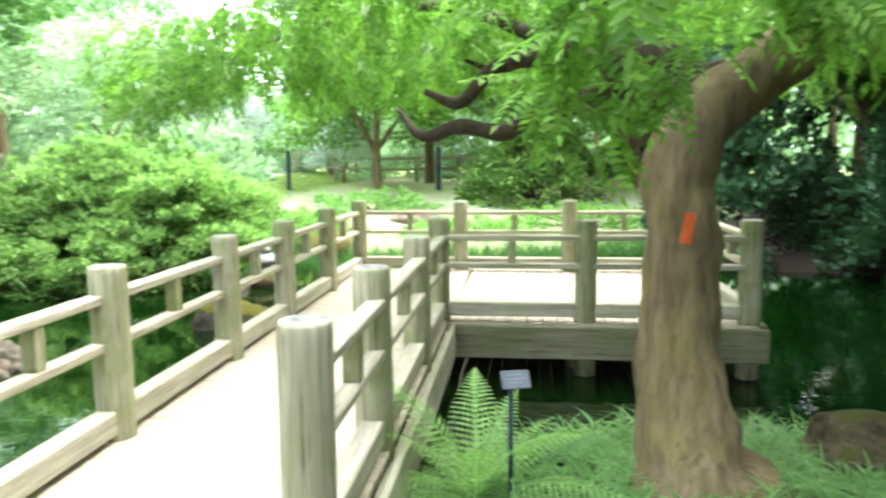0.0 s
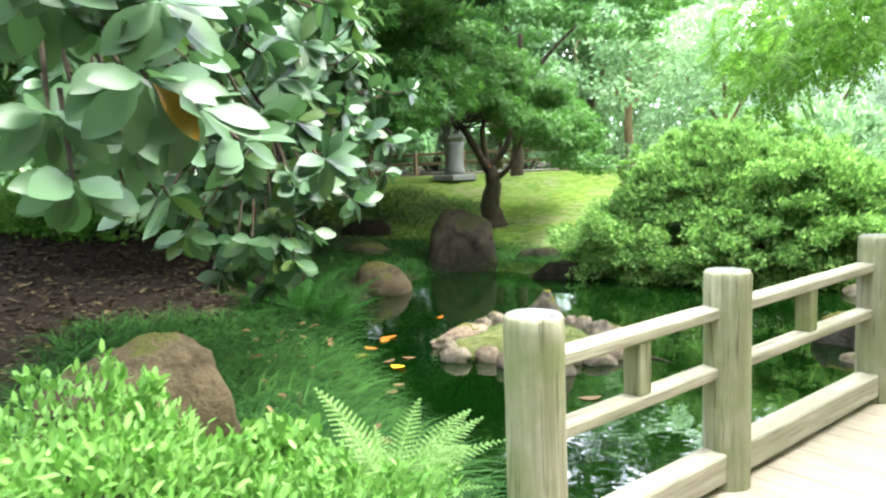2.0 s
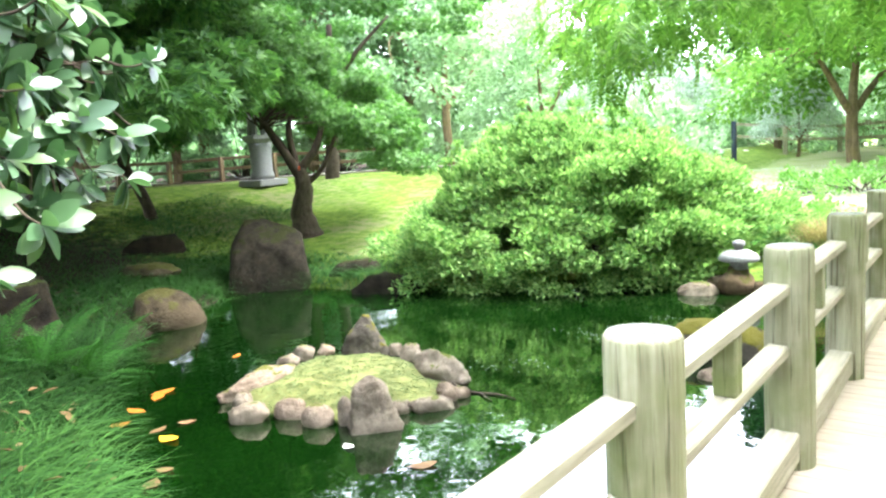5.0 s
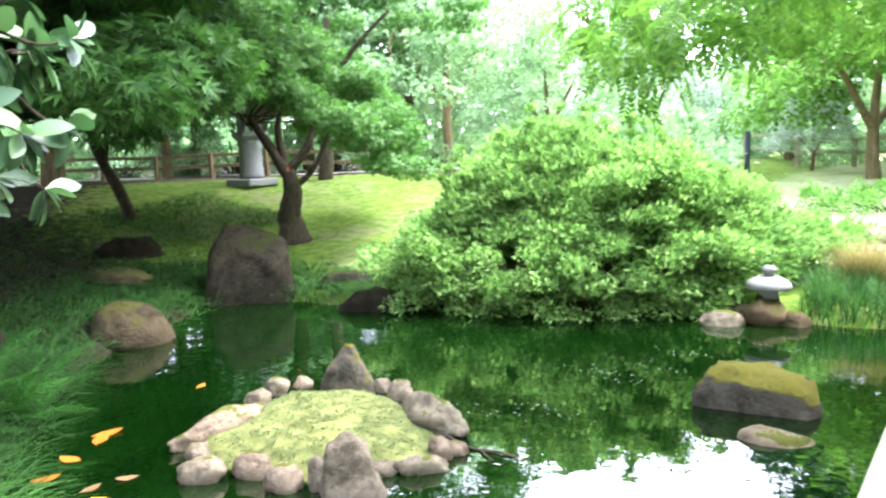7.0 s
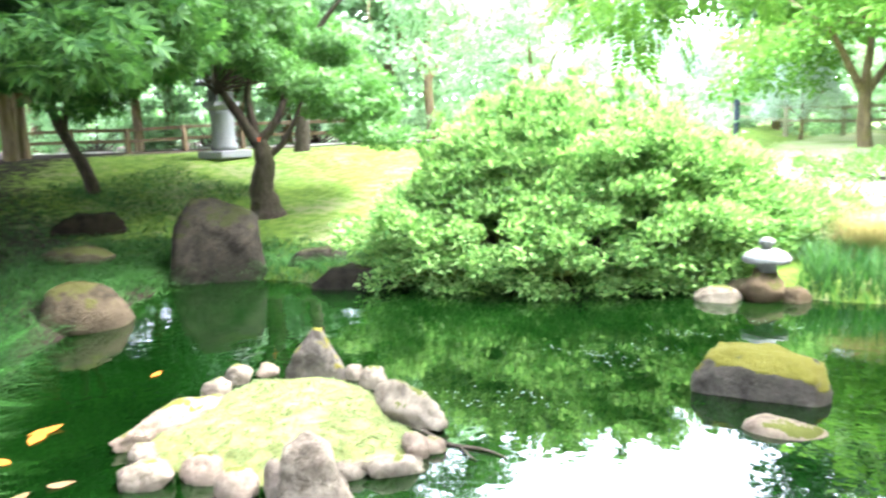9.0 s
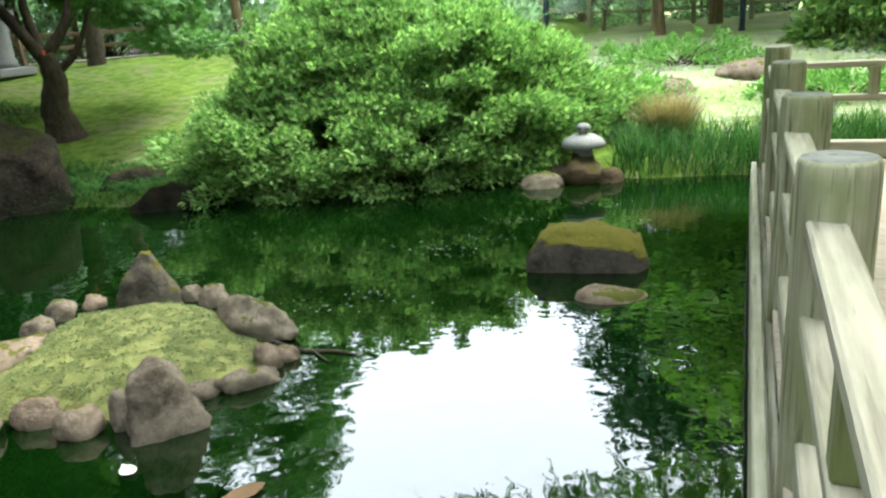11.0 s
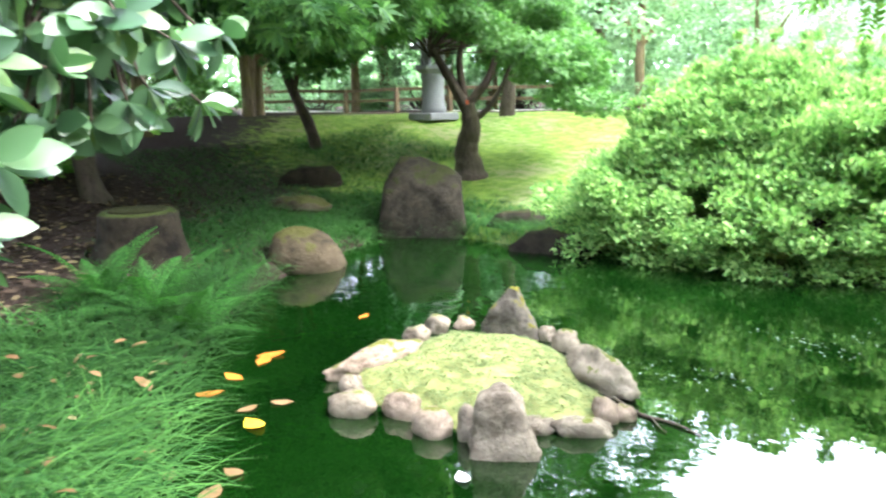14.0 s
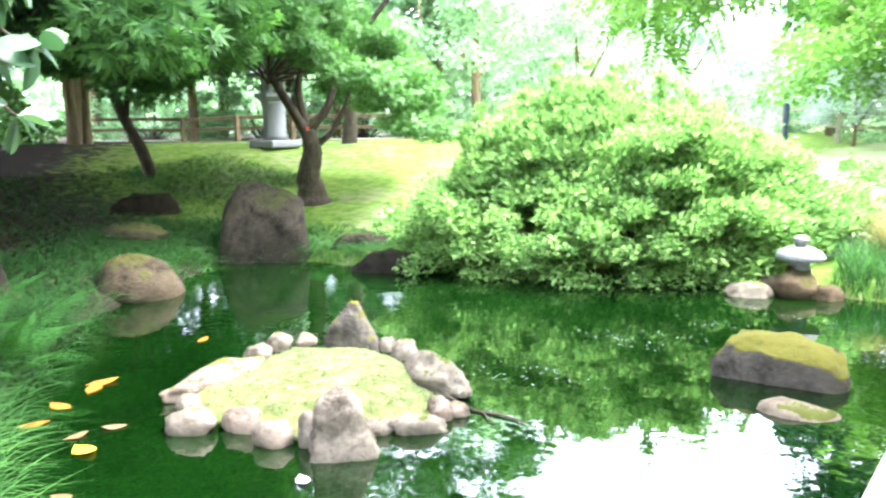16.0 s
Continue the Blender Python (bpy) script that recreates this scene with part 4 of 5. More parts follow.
c = dome(150, 4.2, 4.0, 9.0, 2.5, 4.2, 10)
tree("shade_tree", (-10.7, 3.0, ground_z(-10.7, 3.0) - 0.05), [(0.15, 0.1, -0.15), (0, 0, 0.3), (0.1, -0.1, 1.4), (0.3, -0.3, 3.5)], [0.24, 0.14, 0.12, 0.07], [([(0.05, 0, 0.9), (0.5, -0.4, 1.8), (1.2, -0.8, 2.8)], [0.07, 0.055, 0.03])],
     c, np.full(len(c), 0.8), 0.45, 46000, PALM, 0.19, 1.0, MAPLE_LEAF, BARK_DARK, "slender shade tree over the leaf-littered bank", 0.4, 14, 0.03)
# Out-of-view tree, added to close off the sky above the bank.
c = dome(100, 4.0, 3.8, 8.5, 3.2, 2.4, 12)
tree("shade_tree", (-9.0, -4.6, ground_z(-9, -4.6) - 0.05), [(0, 0, -0.1), (0.1, 0.1, 2), (0, 0, 4.5)], [0.3, 0.22, 0.12], [([(0.05, 0, 2.5), (1.0, 0.6, 4), (2, 1, 5)], [0.12, 0.08, 0.04])],
     c, np.full(len(c), 0.8), 0.45, 24000, DIAMOND, 0.3, 0.65, DARK_LEAF, BARK_DARK, "unseen tall dark tree added behind the rhododendron for shade", 0.4, 8, 0.03)

# Unseen tree: its high crown is added to keep light off the left bank.
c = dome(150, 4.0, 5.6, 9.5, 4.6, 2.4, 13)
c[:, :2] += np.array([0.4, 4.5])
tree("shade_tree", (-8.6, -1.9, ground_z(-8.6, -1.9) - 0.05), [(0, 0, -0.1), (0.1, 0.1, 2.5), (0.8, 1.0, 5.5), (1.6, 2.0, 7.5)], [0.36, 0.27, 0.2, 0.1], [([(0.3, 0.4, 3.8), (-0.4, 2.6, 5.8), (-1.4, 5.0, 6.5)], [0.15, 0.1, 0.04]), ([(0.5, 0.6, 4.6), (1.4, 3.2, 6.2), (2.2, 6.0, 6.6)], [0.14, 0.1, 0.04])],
     c, np.full(len(c), 0.9), 0.45, 85000, DIAMOND, 0.3, 0.6, DARK_LEAF, BARK_DARK, "unseen tall dense tree added to shade the bank", 0.4, 10, 0.03)

# the leaning tree beside the bridge
wist = empty("wisteria_tree", pose(0, 0, 0), "old leaning tree with mottled bark and feathery bright leaves", "tree")
wist_trunk = [(x - 0.06, y, z) for x, y, z in [(3.26, 1.36, -0.62), (3.24, 1.4, -0.35), (3.18, 1.46, 0.0), (3.14, 1.5, 0.5), (3.13, 1.52, 1.0), (3.1, 1.55, 1.4), (3.24, 1.6, 1.7), (3.55, 1.66, 1.95), (3.9, 1.7, 2.25), (4.15, 1.8, 2.8), (4.3, 1.9, 3.5)]]
part_me("trunk", tubes_mesh("trunk", [tube(wist_trunk, [0.6, 0.44, 0.28, 0.21, 0.19, 0.18, 0.17, 0.16, 0.14, 0.11, 0.07], 20, 6, 0.13, 4)], BARK), wist)
WLIMBS = [([(3.14, 1.58, 1.0), (3.12, 1.7, 1.2), (3.14, 1.85, 1.5), (3.22, 2.02, 1.9), (3.1, 2.4, 2.15), (2.85, 3.1, 2.22), (2.7, 3.8, 2.3), (2.2, 3.95, 2.34), (1.93, 3.9, 2.22), (1.68, 3.9, 1.98), (1.38, 3.86, 2.08)], [0.09, 0.09, 0.09, 0.09, 0.09, 0.085, 0.08, 0.07, 0.06, 0.05, 0.025]),
          ([(2.95, 2.9, 2.2), (2.8, 3.5, 2.0), (2.5, 3.9, 1.9), (2.28, 3.95, 1.84), (2.05, 3.92, 1.72), (1.7, 3.9, 1.78), (1.36, 3.86, 1.7), (1.1, 4.2, 1.95)], [0.08, 0.08, 0.075, 0.07, 0.065, 0.06, 0.045, 0.02]),
          ([(2.75, 3.7, 2.3), (2.4, 3.9, 2.55), (2.7, 3.95, 2.75), (3.1, 3.9, 2.9), (3.3, 4.2, 3.2)], [0.075, 0.07, 0.06, 0.05, 0.03]),
          ([(2.4, 3.9, 2.5), (1.6, 4.5, 2.9), (0.6, 5.0, 2.95), (-0.6, 5.4, 2.75), (-1.6, 5.5, 2.5)], [0.06, 0.05, 0.04, 0.03, 0.012]),
          ([(2.9, 3.3, 2.05), (3.3, 3.6, 1.95), (3.7, 3.9, 2.2), (4.2, 4.1, 2.35)], [0.07, 0.06, 0.05, 0.03]), ([(2.72, 3.75, 2.32), (2.3, 4.1, 2.5), (2.0, 4.3, 2.3), (1.7, 4.4, 2.4)], [0.05, 0.045, 0.035, 0.015]),
          ([(3.7, 1.68, 2.1), (3.2, 1.2, 2.6), (2.75, 0.3, 2.75), (2.6, -0.5, 2.45), (2.52, -0.9, 2.1)], [0.06, 0.045, 0.03, 0.016, 0.006]),
          ([(4.15, 1.8, 2.8), (4.4, 1.0, 3.0), (4.3, 0.4, 2.9)], [0.06, 0.04, 0.015])]
for pts, rs in WLIMBS:
    part_me("limb", tubes_mesh("limb", [tube(pts, [1.13 * r_ for r_ in rs], 10, 6, 0.14, pts[0][1])], BARK_DARK), wist)
# Highest clumps are unseen, added to shade the deck and break up reflected sky.
WCL = [(2.3, 0.5, 1.76, 0.1), (2.42, 0.4, 1.97, 0.13), (2.5, 0.6, 1.64, 0.08), (2.52, 0.35, 2.16, 0.14), (3.4, 0.5, 2.2, 0.12), (2.52, -0.8, 2.06, 0.12), (2.6, -0.4, 2.3, 0.22), (2.86, 0.6, 1.92, 0.13), (3.25, 0.4, 2.12, 0.13), (-2.5, 6.2, 2.7, 0.6), (-1.8, 7.0, 3.0, 0.8), (-2.4, 6.6, 3.0, 0.5), (-1.0, 8.0, 3.3, 0.9), (0.2, 8.6, 3.4, 0.9), (2.6, 0.5, 2.9, 0.4), (2.2, 1.2, 3.0, 0.5), (3.2, 0.7, 2.9, 0.45), (3.95, 0.9, 2.25, 0.4), (4.1, 0.4, 2.6, 0.45), (2.0, 2.2, 3.0, 0.7),
       (1.2, 3.0, 3.0, 0.7), (0.4, 4.0, 2.95, 0.8), (-0.5, 4.7, 2.65, 0.7), (-1.3, 5.1, 2.45, 0.6), (-1.95, 5.4, 2.2, 0.5), (-0.8, 6.0, 2.9, 0.8), (0.6, 5.5, 2.75, 0.7), (1.4, 5.0, 2.55, 0.6),
       (2.5, 4.7, 2.8, 0.7), (3.6, 3.6, 3.0, 0.8), (4.6, 2.6, 3.2, 0.9), (3.0, 2.6, 3.3, 0.8), (4.6, 1.2, 3.3, 0.7), (1.0, 6.6, 2.8, 0.7), (-0.3, 7.0, 2.6, 0.6), (2.2, 6.2, 2.9, 0.8),
       (3.4, 5.2, 3.0, 0.8), (-1.6, 6.0, 2.6, 0.6), (0.4, 4.6, 2.5, 0.5), (1.9, 4.2, 2.75, 0.5), (2.9, 1.6, 2.9, 0.5), (5.3, 3.4, 3.0, 0.8), (4.9, 4.6, 2.6, 0.7), (0.9, 5.9, 3.4, 0.9), (2.6, 3.4, 3.7, 0.9), (2.5, 1.0, 4.2, 0.9), (3.8, 2.0, 4.4, 1.0), (5.0, 3.0, 4.3, 1.0), (4.2, 4.6, 4.2, 1.0), (5.6, 1.4, 4.2, 1.0), (2.6, 5.6, 4.0, 1.0), (5.8, 4.8, 3.8, 0.9), (3.2, 6.6, 3.6, 0.9), (4.8, 6.2, 3.4, 0.9), (6.4, 2.6, 3.6, 0.9), (0.0, 3.2, 3.9, 0.8), (-0.7, 3.7, 4.1, 0.8), (0.4, 2.4, 4.0, 0.7), (-1.2, 4.6, 3.8, 0.8), (0.9, 3.6, 4.3, 0.9), (1.4, 1.8, 4.2, 0.8), (0.2, 6.6, 4.8, 0.9), (0.9, 7.6, 5.0, 0.9), (-0.2, 5.6, 4.5, 0.8), (1.3, 8.8, 5.4, 1.0), (0.1, 8.6, 6.0, 1.0)]
wc = np.array(WCL)
ob = part_me("crown", crown_mesh("crown", wc[:, :3], wc[:, 3], 0.75, 10800, PINNATE, 0.27, 0.95, WIST_LEAF, 0.7, 0.9), wist)
ob["kind"] = "stuff"
tag = part("trunk_tag", box_bm(0.055, 0.01, 0.16, 0.003), TAG, m=pose(3.05, 1.31, 1.14, 0, 9, 0))
tagged(tag, "bright orange tape tag on the leaning tree", "tag")

# ---- shrubs ----


def shrub_points(n, ax, ay, h, seed, low=-0.1, full=1.0):
    r = np.random.default_rng(seed)
    d = unit(r.normal(size=(n, 3)))
    d[:, 2] = np.abs(d[:, 2]) * 1.05 + low
    d = np.sign(d) * np.abs(d) ** full
    q = r.uniform(0.78, 1.03, n)[:, None]
    lump = 1 + 0.14 * np.sin(d[:, 0] * 6 + seed) * np.cos(d[:, 1] * 5) + 0.08 * np.sin(d[:, 2] * 9)
    return d * q * np.array([ax, ay, h]) * lump[:, None]


def shrub(name, x, y, z, ax, ay, h, rz, n_clump, clump_r, n, template, size, ratio, leaf, label, category="shrub", droop=0.0, flat=0.7, low=-0.1, taper=0.0, face=0.5, full=1.0):
    s_ = empty(name, pose(x, y, z, 0, 0, rz), label, category)
    c = shrub_points(n_clump, ax, ay, h, int(abs(x * 7 + y * 3)) + 1, low, full)
    c[:, 2] *= 1 - taper * c[:, 0] / ax
    c = np.concatenate([c, c[::3] * [0.72, 0.72, 0.75]])
    sh = shrub_points(n_clump // 3, ax, ay, h, 77, low, full)
    sh = sh[sh[:, 2] > 0.55 * h]
    sh[:, 2] *= 1 - taper * sh[:, 0] / ax
    sh = np.concatenate([sh * 1.03, sh * 1.07 + [0, 0, 0.08 * h], sh[::2] * 1.05 + [0, 0, 0.16 * h], sh[::3] * 1.03 + [0, 0, 0.22 * h]])
    cr = np.concatenate([np.full(len(c), clump_r), np.full(len(sh), clump_r * 0.32)])
    stems = [tube([(0.25 * k * ax / 4, 0, -0.1), tuple(Vector(p) * 0.5 + Vector((0, 0, 0.1 * h))), tuple(p)], [0.02, 0.012, 0.004], 5, 3) for k, p in zip(itertools.cycle((-2, -1, 0, 1, 2)), c[::max(1, n_clump // 28)])]
    ob = part_me("stemwork", tubes_mesh("stemwork", stems, BARK_DARK), s_)
    ob["kind"] = "stuff"
    P, d = clump_points(np.concatenate([c, sh]), cr, flat, n)
    outw = unit(P / np.array([ax, ay, h]))
    D = unit(outw * 0.8 + rng.normal(size=(n, 3)) * 0.5 + np.array([0, 0, 0.25 - droop]))
    N = unit(outw * 0.5 + np.array([0, 0, face]) + rng.normal(size=(n, 3)) * 0.4)
    L = size * rng.uniform(0.65, 1.25, n)
    V, F = scatter(template, P, D, N, L, L * ratio)
    ob = part_me("foliage", mesh_np("foliage", V, F, leaf), s_)
    ob["kind"] = "stuff"
    return s_


shrub("azalea_bush", -4.38, 9.45, -0.33, 2.8, 1.62, 2.0, 26, 680, 0.3, 220000, DIAMOND, 0.085, 0.45, BUSH_LEAF, "broad dense light green azalea bush overhanging the pond", taper=0.04, low=-0.16, flat=0.52, full=0.92)
shrub("cypress_shrub", 2.5, 18.0, ground_z(2.5, 18) - 0.1, 1.8, 1.8, 2.7, 0, 160, 0.34, 12000, DIAMOND, 0.2, 0.35, CONIFER_LEAF, "rounded golden-green cypress shrub at the meadow edge", droop=0.4)
shrub("low_shrub", -0.95, -1.3, -0.05, 1.15, 0.75, 0.68, 0, 130, 0.14, 12500, OVAL, 0.054, 0.4, SHRUB_LEAF, "low bright green small-leaved shrub by the bridge", low=-0.05)
shrub("low_shrub", -0.66, -0.9, -0.1, 0.66, 0.52, 0.55, 0, 80, 0.13, 7500, OVAL, 0.05, 0.4, SHRUB_LEAF, "low bright green small-leaved shrub near the first post", low=-0.05)
shrub("low_shrub", -0.4, -0.45, -0.12, 0.52, 0.42, 0.46, 0, 60, 0.12, 5200, OVAL, 0.05, 0.4, SHRUB_LEAF, "low bright green small-leaved shrub beside the first post", low=-0.05)
for x, y, ax, h in ((-6.3, 16.5, 1.6, 1.5), (-12.6, 1.6, 1.4, 1.3), (-11.5, 20.5, 1.8, 2.0), (-22.0, 7.5, 2.2, 2.6), (6.8, 12.8, 1.9, 2.6), (9.8, 11.5, 2.1, 3.8), (11.0, 8.5, 2.2, 4.0), (10.8, 5.0, 2.2, 4.0), (9.6, 2.3, 1.8, 3.4), (9.0, 9.9, 1.5, 2.6), (10.0, 6.9, 1.5, 2.8), (7.2, 1.2, 1.1, 1.0), (-6.0, 30.0, 2.4, 2.8), (-2.5, 31.5, 2.4, 2.6), (1.0, 32.0, 2.4, 3.0), (4.5, 31.0, 2.4, 2.7), (8.0, 29.0, 2.6, 3.0), (-9.5, 28.0, 2.4, 2.8), (-13.0, 26.5, 2.4, 3.0), (-27.0, 15.5, 2.6, 3.6), (-24.0, 18.5, 2.6, 3.6), (-21.0, 21.0, 2.6, 3.6), (-18.0, 23.5, 2.6, 3.4)):
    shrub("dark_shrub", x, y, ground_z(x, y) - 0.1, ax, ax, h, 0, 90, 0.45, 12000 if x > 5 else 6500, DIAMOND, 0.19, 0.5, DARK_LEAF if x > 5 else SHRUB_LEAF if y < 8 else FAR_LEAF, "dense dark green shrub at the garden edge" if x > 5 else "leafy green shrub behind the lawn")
for x, y, ax, h in ((-1.5, 15.5, 1.9, 0.5), (1.0, 12.5, 1.5, 0.35), (-2.2, 12.2, 1.2, 0.4), (3.5, 14, 1.8, 0.45)):
    shrub("meadow_clump", x, y, ground_z(x, y) - 0.05, ax, ax * 0.6, h, 15, 60, 0.2, 3800, DIAMOND, 0.1, 0.45, SHRUB_LEAF, "low green clump in the pale meadow", "plant")

# ---- far trees: a few kinds, repeated ----


def far_tree(name, leaf, seed, h, r, label, size=0.2, n=11000):
    c = dome(90, r, r, h, h * 0.32, h * 0.42, seed)
    return tree(name, (0, 0, 0), [(0, 0, -0.3), (0.1, 0.05, h * 0.25), (0, 0.1, h * 0.6)], [0.17, 0.125, 0.055], [([(0.05, 0.02, h * 0.22), (r * 0.3, 0.2, h * 0.45), (r * 0.5, 0.3, h * 0.6)], [0.1, 0.07, 0.03]), ([(0.05, 0.02, h * 0.25), (-r * 0.3, -0.3, h * 0.42), (-r * 0.55, -0.2, h * 0.6)], [0.1, 0.07, 0.03])],
                c, np.full(len(c), 0.24 * r), 0.55, n, DIAMOND, size, 0.6, leaf, BARK, label, 0.35, 10, 0.03)


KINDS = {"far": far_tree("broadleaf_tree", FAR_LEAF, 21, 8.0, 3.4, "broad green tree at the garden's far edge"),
         "pale": far_tree("pale_tree", FAR_LEAF_PALE, 22, 7.5, 3.3, "far-edge garden tree with glare put into its pale leaves"),
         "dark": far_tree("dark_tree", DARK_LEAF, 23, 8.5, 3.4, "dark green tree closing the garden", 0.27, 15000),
         "light": far_tree("meadow_tree", WIST_LEAF, 24, 5.2, 2.9, "small light green tree standing on the meadow", 0.17)}
# Dark trees beside and behind the bridge start are out of view, added for shade.
PLACES = [("light", -2.36, 20.97, 1.0), ("pale", -8.5, 21.5, 0.58), ("pale", -12.0, 24, 0.72), ("far", -16, 22, 1.1), ("far", -6.0, 29, 0.7), ("pale", -2.0, 33, 0.85), ("far", 3.0, 31, 1.05),
          ("far", 8.0, 27, 1.1), ("dark", 12, 22, 1.1), ("dark", 12.5, 13, 1.0), ("dark", 13.5, 8, 1.1), ("dark", 12, 3.5, 1.1), ("dark", 9.0, -0.5, 1.1), ("dark", 9.5, 14.5, 1.0), ("dark", 11.2, 6.5, 1.3), ("dark", 9.6, 3.0, 1.2), ("dark", 7.4, -1.8, 1.1), ("dark", 10.8, 1.2, 1.3), ("dark", 12, 11, 1.4), ("light", 2.9, 21.5, 1.9), ("dark", -1.2, 25, 1.4), ("dark", 3.5, 26, 1.5), ("far", 7.6, 23, 1.2), ("far", -22, 20.5, 1.2), ("dark", -21.0, 10.2, 1.1), ("dark", -23.5, 15.2, 1.0), ("far", -26, 18, 1.2), ("dark", -15.5, 5.2, 0.95), ("far", -23, 19, 1.2), ("far", -18.5, 22.5, 1.0), ("dark", -18.0, 8.6, 0.9), ("dark", -19, 9, 1.2), ("dark", -17.5, 4, 1.1),
          ("dark", -15, -1.5, 1.1), ("far", -24, 24, 1.3), ("pale", -11, 33, 0.85), ("far", -18, 31, 1.3), ("far", -28, 14, 1.3), ("dark", -25, 5, 1.2), ("far", 6, 36, 1.2), ("far", -9.5, 17.5, 0.5), ("light", 6.0, 22, 1.1), ("pale", -4.5, 25, 0.6),
          ("dark", -12, -9, 1.2), ("dark", -3, -11, 1.2), ("dark", 6, -10, 1.2), ("dark", 13, -5, 1.2), ("far", 10, -14, 1.3)]
used = set()
rt = random.Random(5)
for k, x, y, s in PLACES:
    m = pose(x, y, ground_z(x, y) - 0.05, 0, 0, rt.uniform(0, 360)) @ Matrix.Diagonal((s * rt.uniform(0.92, 1.1), s * rt.uniform(0.92, 1.1), s, 1))
    if k in used:
        copy_thing(KINDS[k], m)
    else:
        KINDS[k].matrix_basis = m
        used.add(k)

# distant woods that close the garden
n = 90000
a = rng.random(n) * 2 * np.pi
rad = rng.uniform(40, 52, n)
z = 9.5 * rng.random(n) ** 1.25 * (0.72 + 0.16 * np.sin(a * 9) + 0.12 * np.sin(a * 23 + 1))
P = np.column_stack([-2 + rad * np.cos(a), 8 + rad * np.sin(a), z + 0.6])
V, F = scatter(DIAMOND, P, rng.normal(size=(n, 3)), rng.normal(size=(n, 3)), rng.uniform(0.5, 0.95, n), rng.uniform(0.35, 0.6, n))
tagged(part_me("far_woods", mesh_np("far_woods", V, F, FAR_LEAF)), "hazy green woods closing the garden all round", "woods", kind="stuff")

# ---- rhododendron ----
rho = empty("rhododendron", pose(-4.6, -1.9, ground_z(-4.6, -1.9)), "large rhododendron with broad glossy leathery leaves", "shrub")
RO = Vector(rho.matrix_basis.translation)
rr = random.Random(31)
tips = []
for cx, cy, cz, sx, sy, sz, k in ((-0.95, -1.0, 1.9, 0.5, 0.35, 0.45, 34), (-3.3, 0.5, 1.85, 0.75, 0.7, 0.85, 130), (-3.75, 1.45, 1.95, 0.5, 0.5, 0.65, 110), (-3.3, 0.6, 1.0, 0.3, 0.3, 0.4, 24), (-2.2, -0.3, 1.95, 0.75, 0.55, 0.6, 80), (-4.6, -0.2, 2.4, 1.1, 1.0, 0.9, 90), (-2.75, 0.42, 1.05, 0.15, 0.1, 0.3, 7)):
    for _ in range(k):
        tips.append(Vector((cx + sx * max(-1, min(1, rr.gauss(0, 0.6))), cy + sy * max(-1, min(1, rr.gauss(0, 0.6))), cz + sz * max(-1, min(1.3, rr.gauss(0, 0.62))))))
tips.sort(key=lambda p: (p - Vector((1.5, -1.5, 1.5))).length)
mains = [([(0, 0, -0.1), (0.2, 0.2, 1.6), (1.5, 0.6, 3.0), (3.2, 0.8, 2.9)], [0.08, 0.05, 0.03, 0.015]), ([(0, 0, 0), (-0.1, 0.2, 1.8), (0.7, 1.8, 2.6), (1.4, 2.5, 2.0)], [0.07, 0.05, 0.03, 0.015]),
         ([(0, 0, 0), (-0.3, 0.4, 2.0), (0.3, 2.8, 2.6), (0.9, 3.4, 2.1)], [0.07, 0.05, 0.03, 0.012])]
for pts, rs in mains:
    part_me("limb", tubes_mesh("limb", [tube(pts, rs, 8, 6)], BARK_DARK), rho)
nodes_ = [RO + Vector(p) for pts, _ in mains for p in smooth_line(pts, 6)[6:]]
twigs = []
for p in tips:
    q = min(nodes_, key=lambda w: (w - p).length)
    q = p + (q - p).normalized() * min(0.3, (q - p).length)
    twigs.append(tube([q - RO, q.lerp(p, 0.55) - RO + Vector((0, 0, -0.04)), p - RO], [0.009, 0.008, 0.005], 5, 3))
ob = part_me("twigwork", tubes_mesh("twigwork", twigs, BARK_DARK), rho)
ob["kind"] = "stuff"
V, F = scatter(BROAD, np.zeros((1, 3)), np.array([[1.0, 0, 0]]), np.array([[0, 0, 1.0]]), 1.0, 0.47)
leaf_data = [mesh_np("leaf", V, F, m_, True) for m_ in (RHODO_LEAF, RHODO_YELLOW)]
PS, DS, LS = [], [], []
single = 0
for i, p in enumerate(tips):
    way = (p - min(nodes_, key=lambda w: (w - p).length))
    way = (way.normalized() if way.length > 0.05 else Vector((0.5, 0.3, 0.3))) + Vector((0.1, 0.05, 0.15))
    s = way.orthogonal().normalized()
    u = way.normalized().cross(s)
    k = rr.randint(8, 11)
    for j in range(k):
        a = j * 2.4 + rr.uniform(-0.3, 0.3)
        d = (way.normalized() * rr.uniform(0.1, 0.75) + (s * math.cos(a) + u * math.sin(a)) - Vector((0, 0, rr.uniform(0.0, 0.45)))).normalized()
        ln = rr.uniform(0.14, 0.22)
        if i < 30 and single < 290:
            zax = (Vector((0, 0, 1)) * 0.8 + way.normalized() * 0.8 - d * (d.dot(Vector((0, 0, 1)) * 0.8 + way.normalized() * 0.8))).normalized()
            m = Matrix((d, zax.cross(d), zax)).transposed().to_4x4()
            part_me("leaf", leaf_data[1 if rr.random() < 0.025 else 0], rho, m=Matrix.Translation(p - RO + d * 0.02) @ m @ Matrix.Scale(ln, 4))
            single += 1
        else:
            PS.append(p - RO)
            DS.append(d)
            LS.append((ln, *(way.normalized() * 0.8 + Vector((0, 0, 0.8)))))
PS, DS, LS = np.array(PS), np.array(DS), np.array(LS)
V, F = scatter(BROAD, PS, DS, LS[:, 1:], LS[:, 0], LS[:, 0] * 0.47)
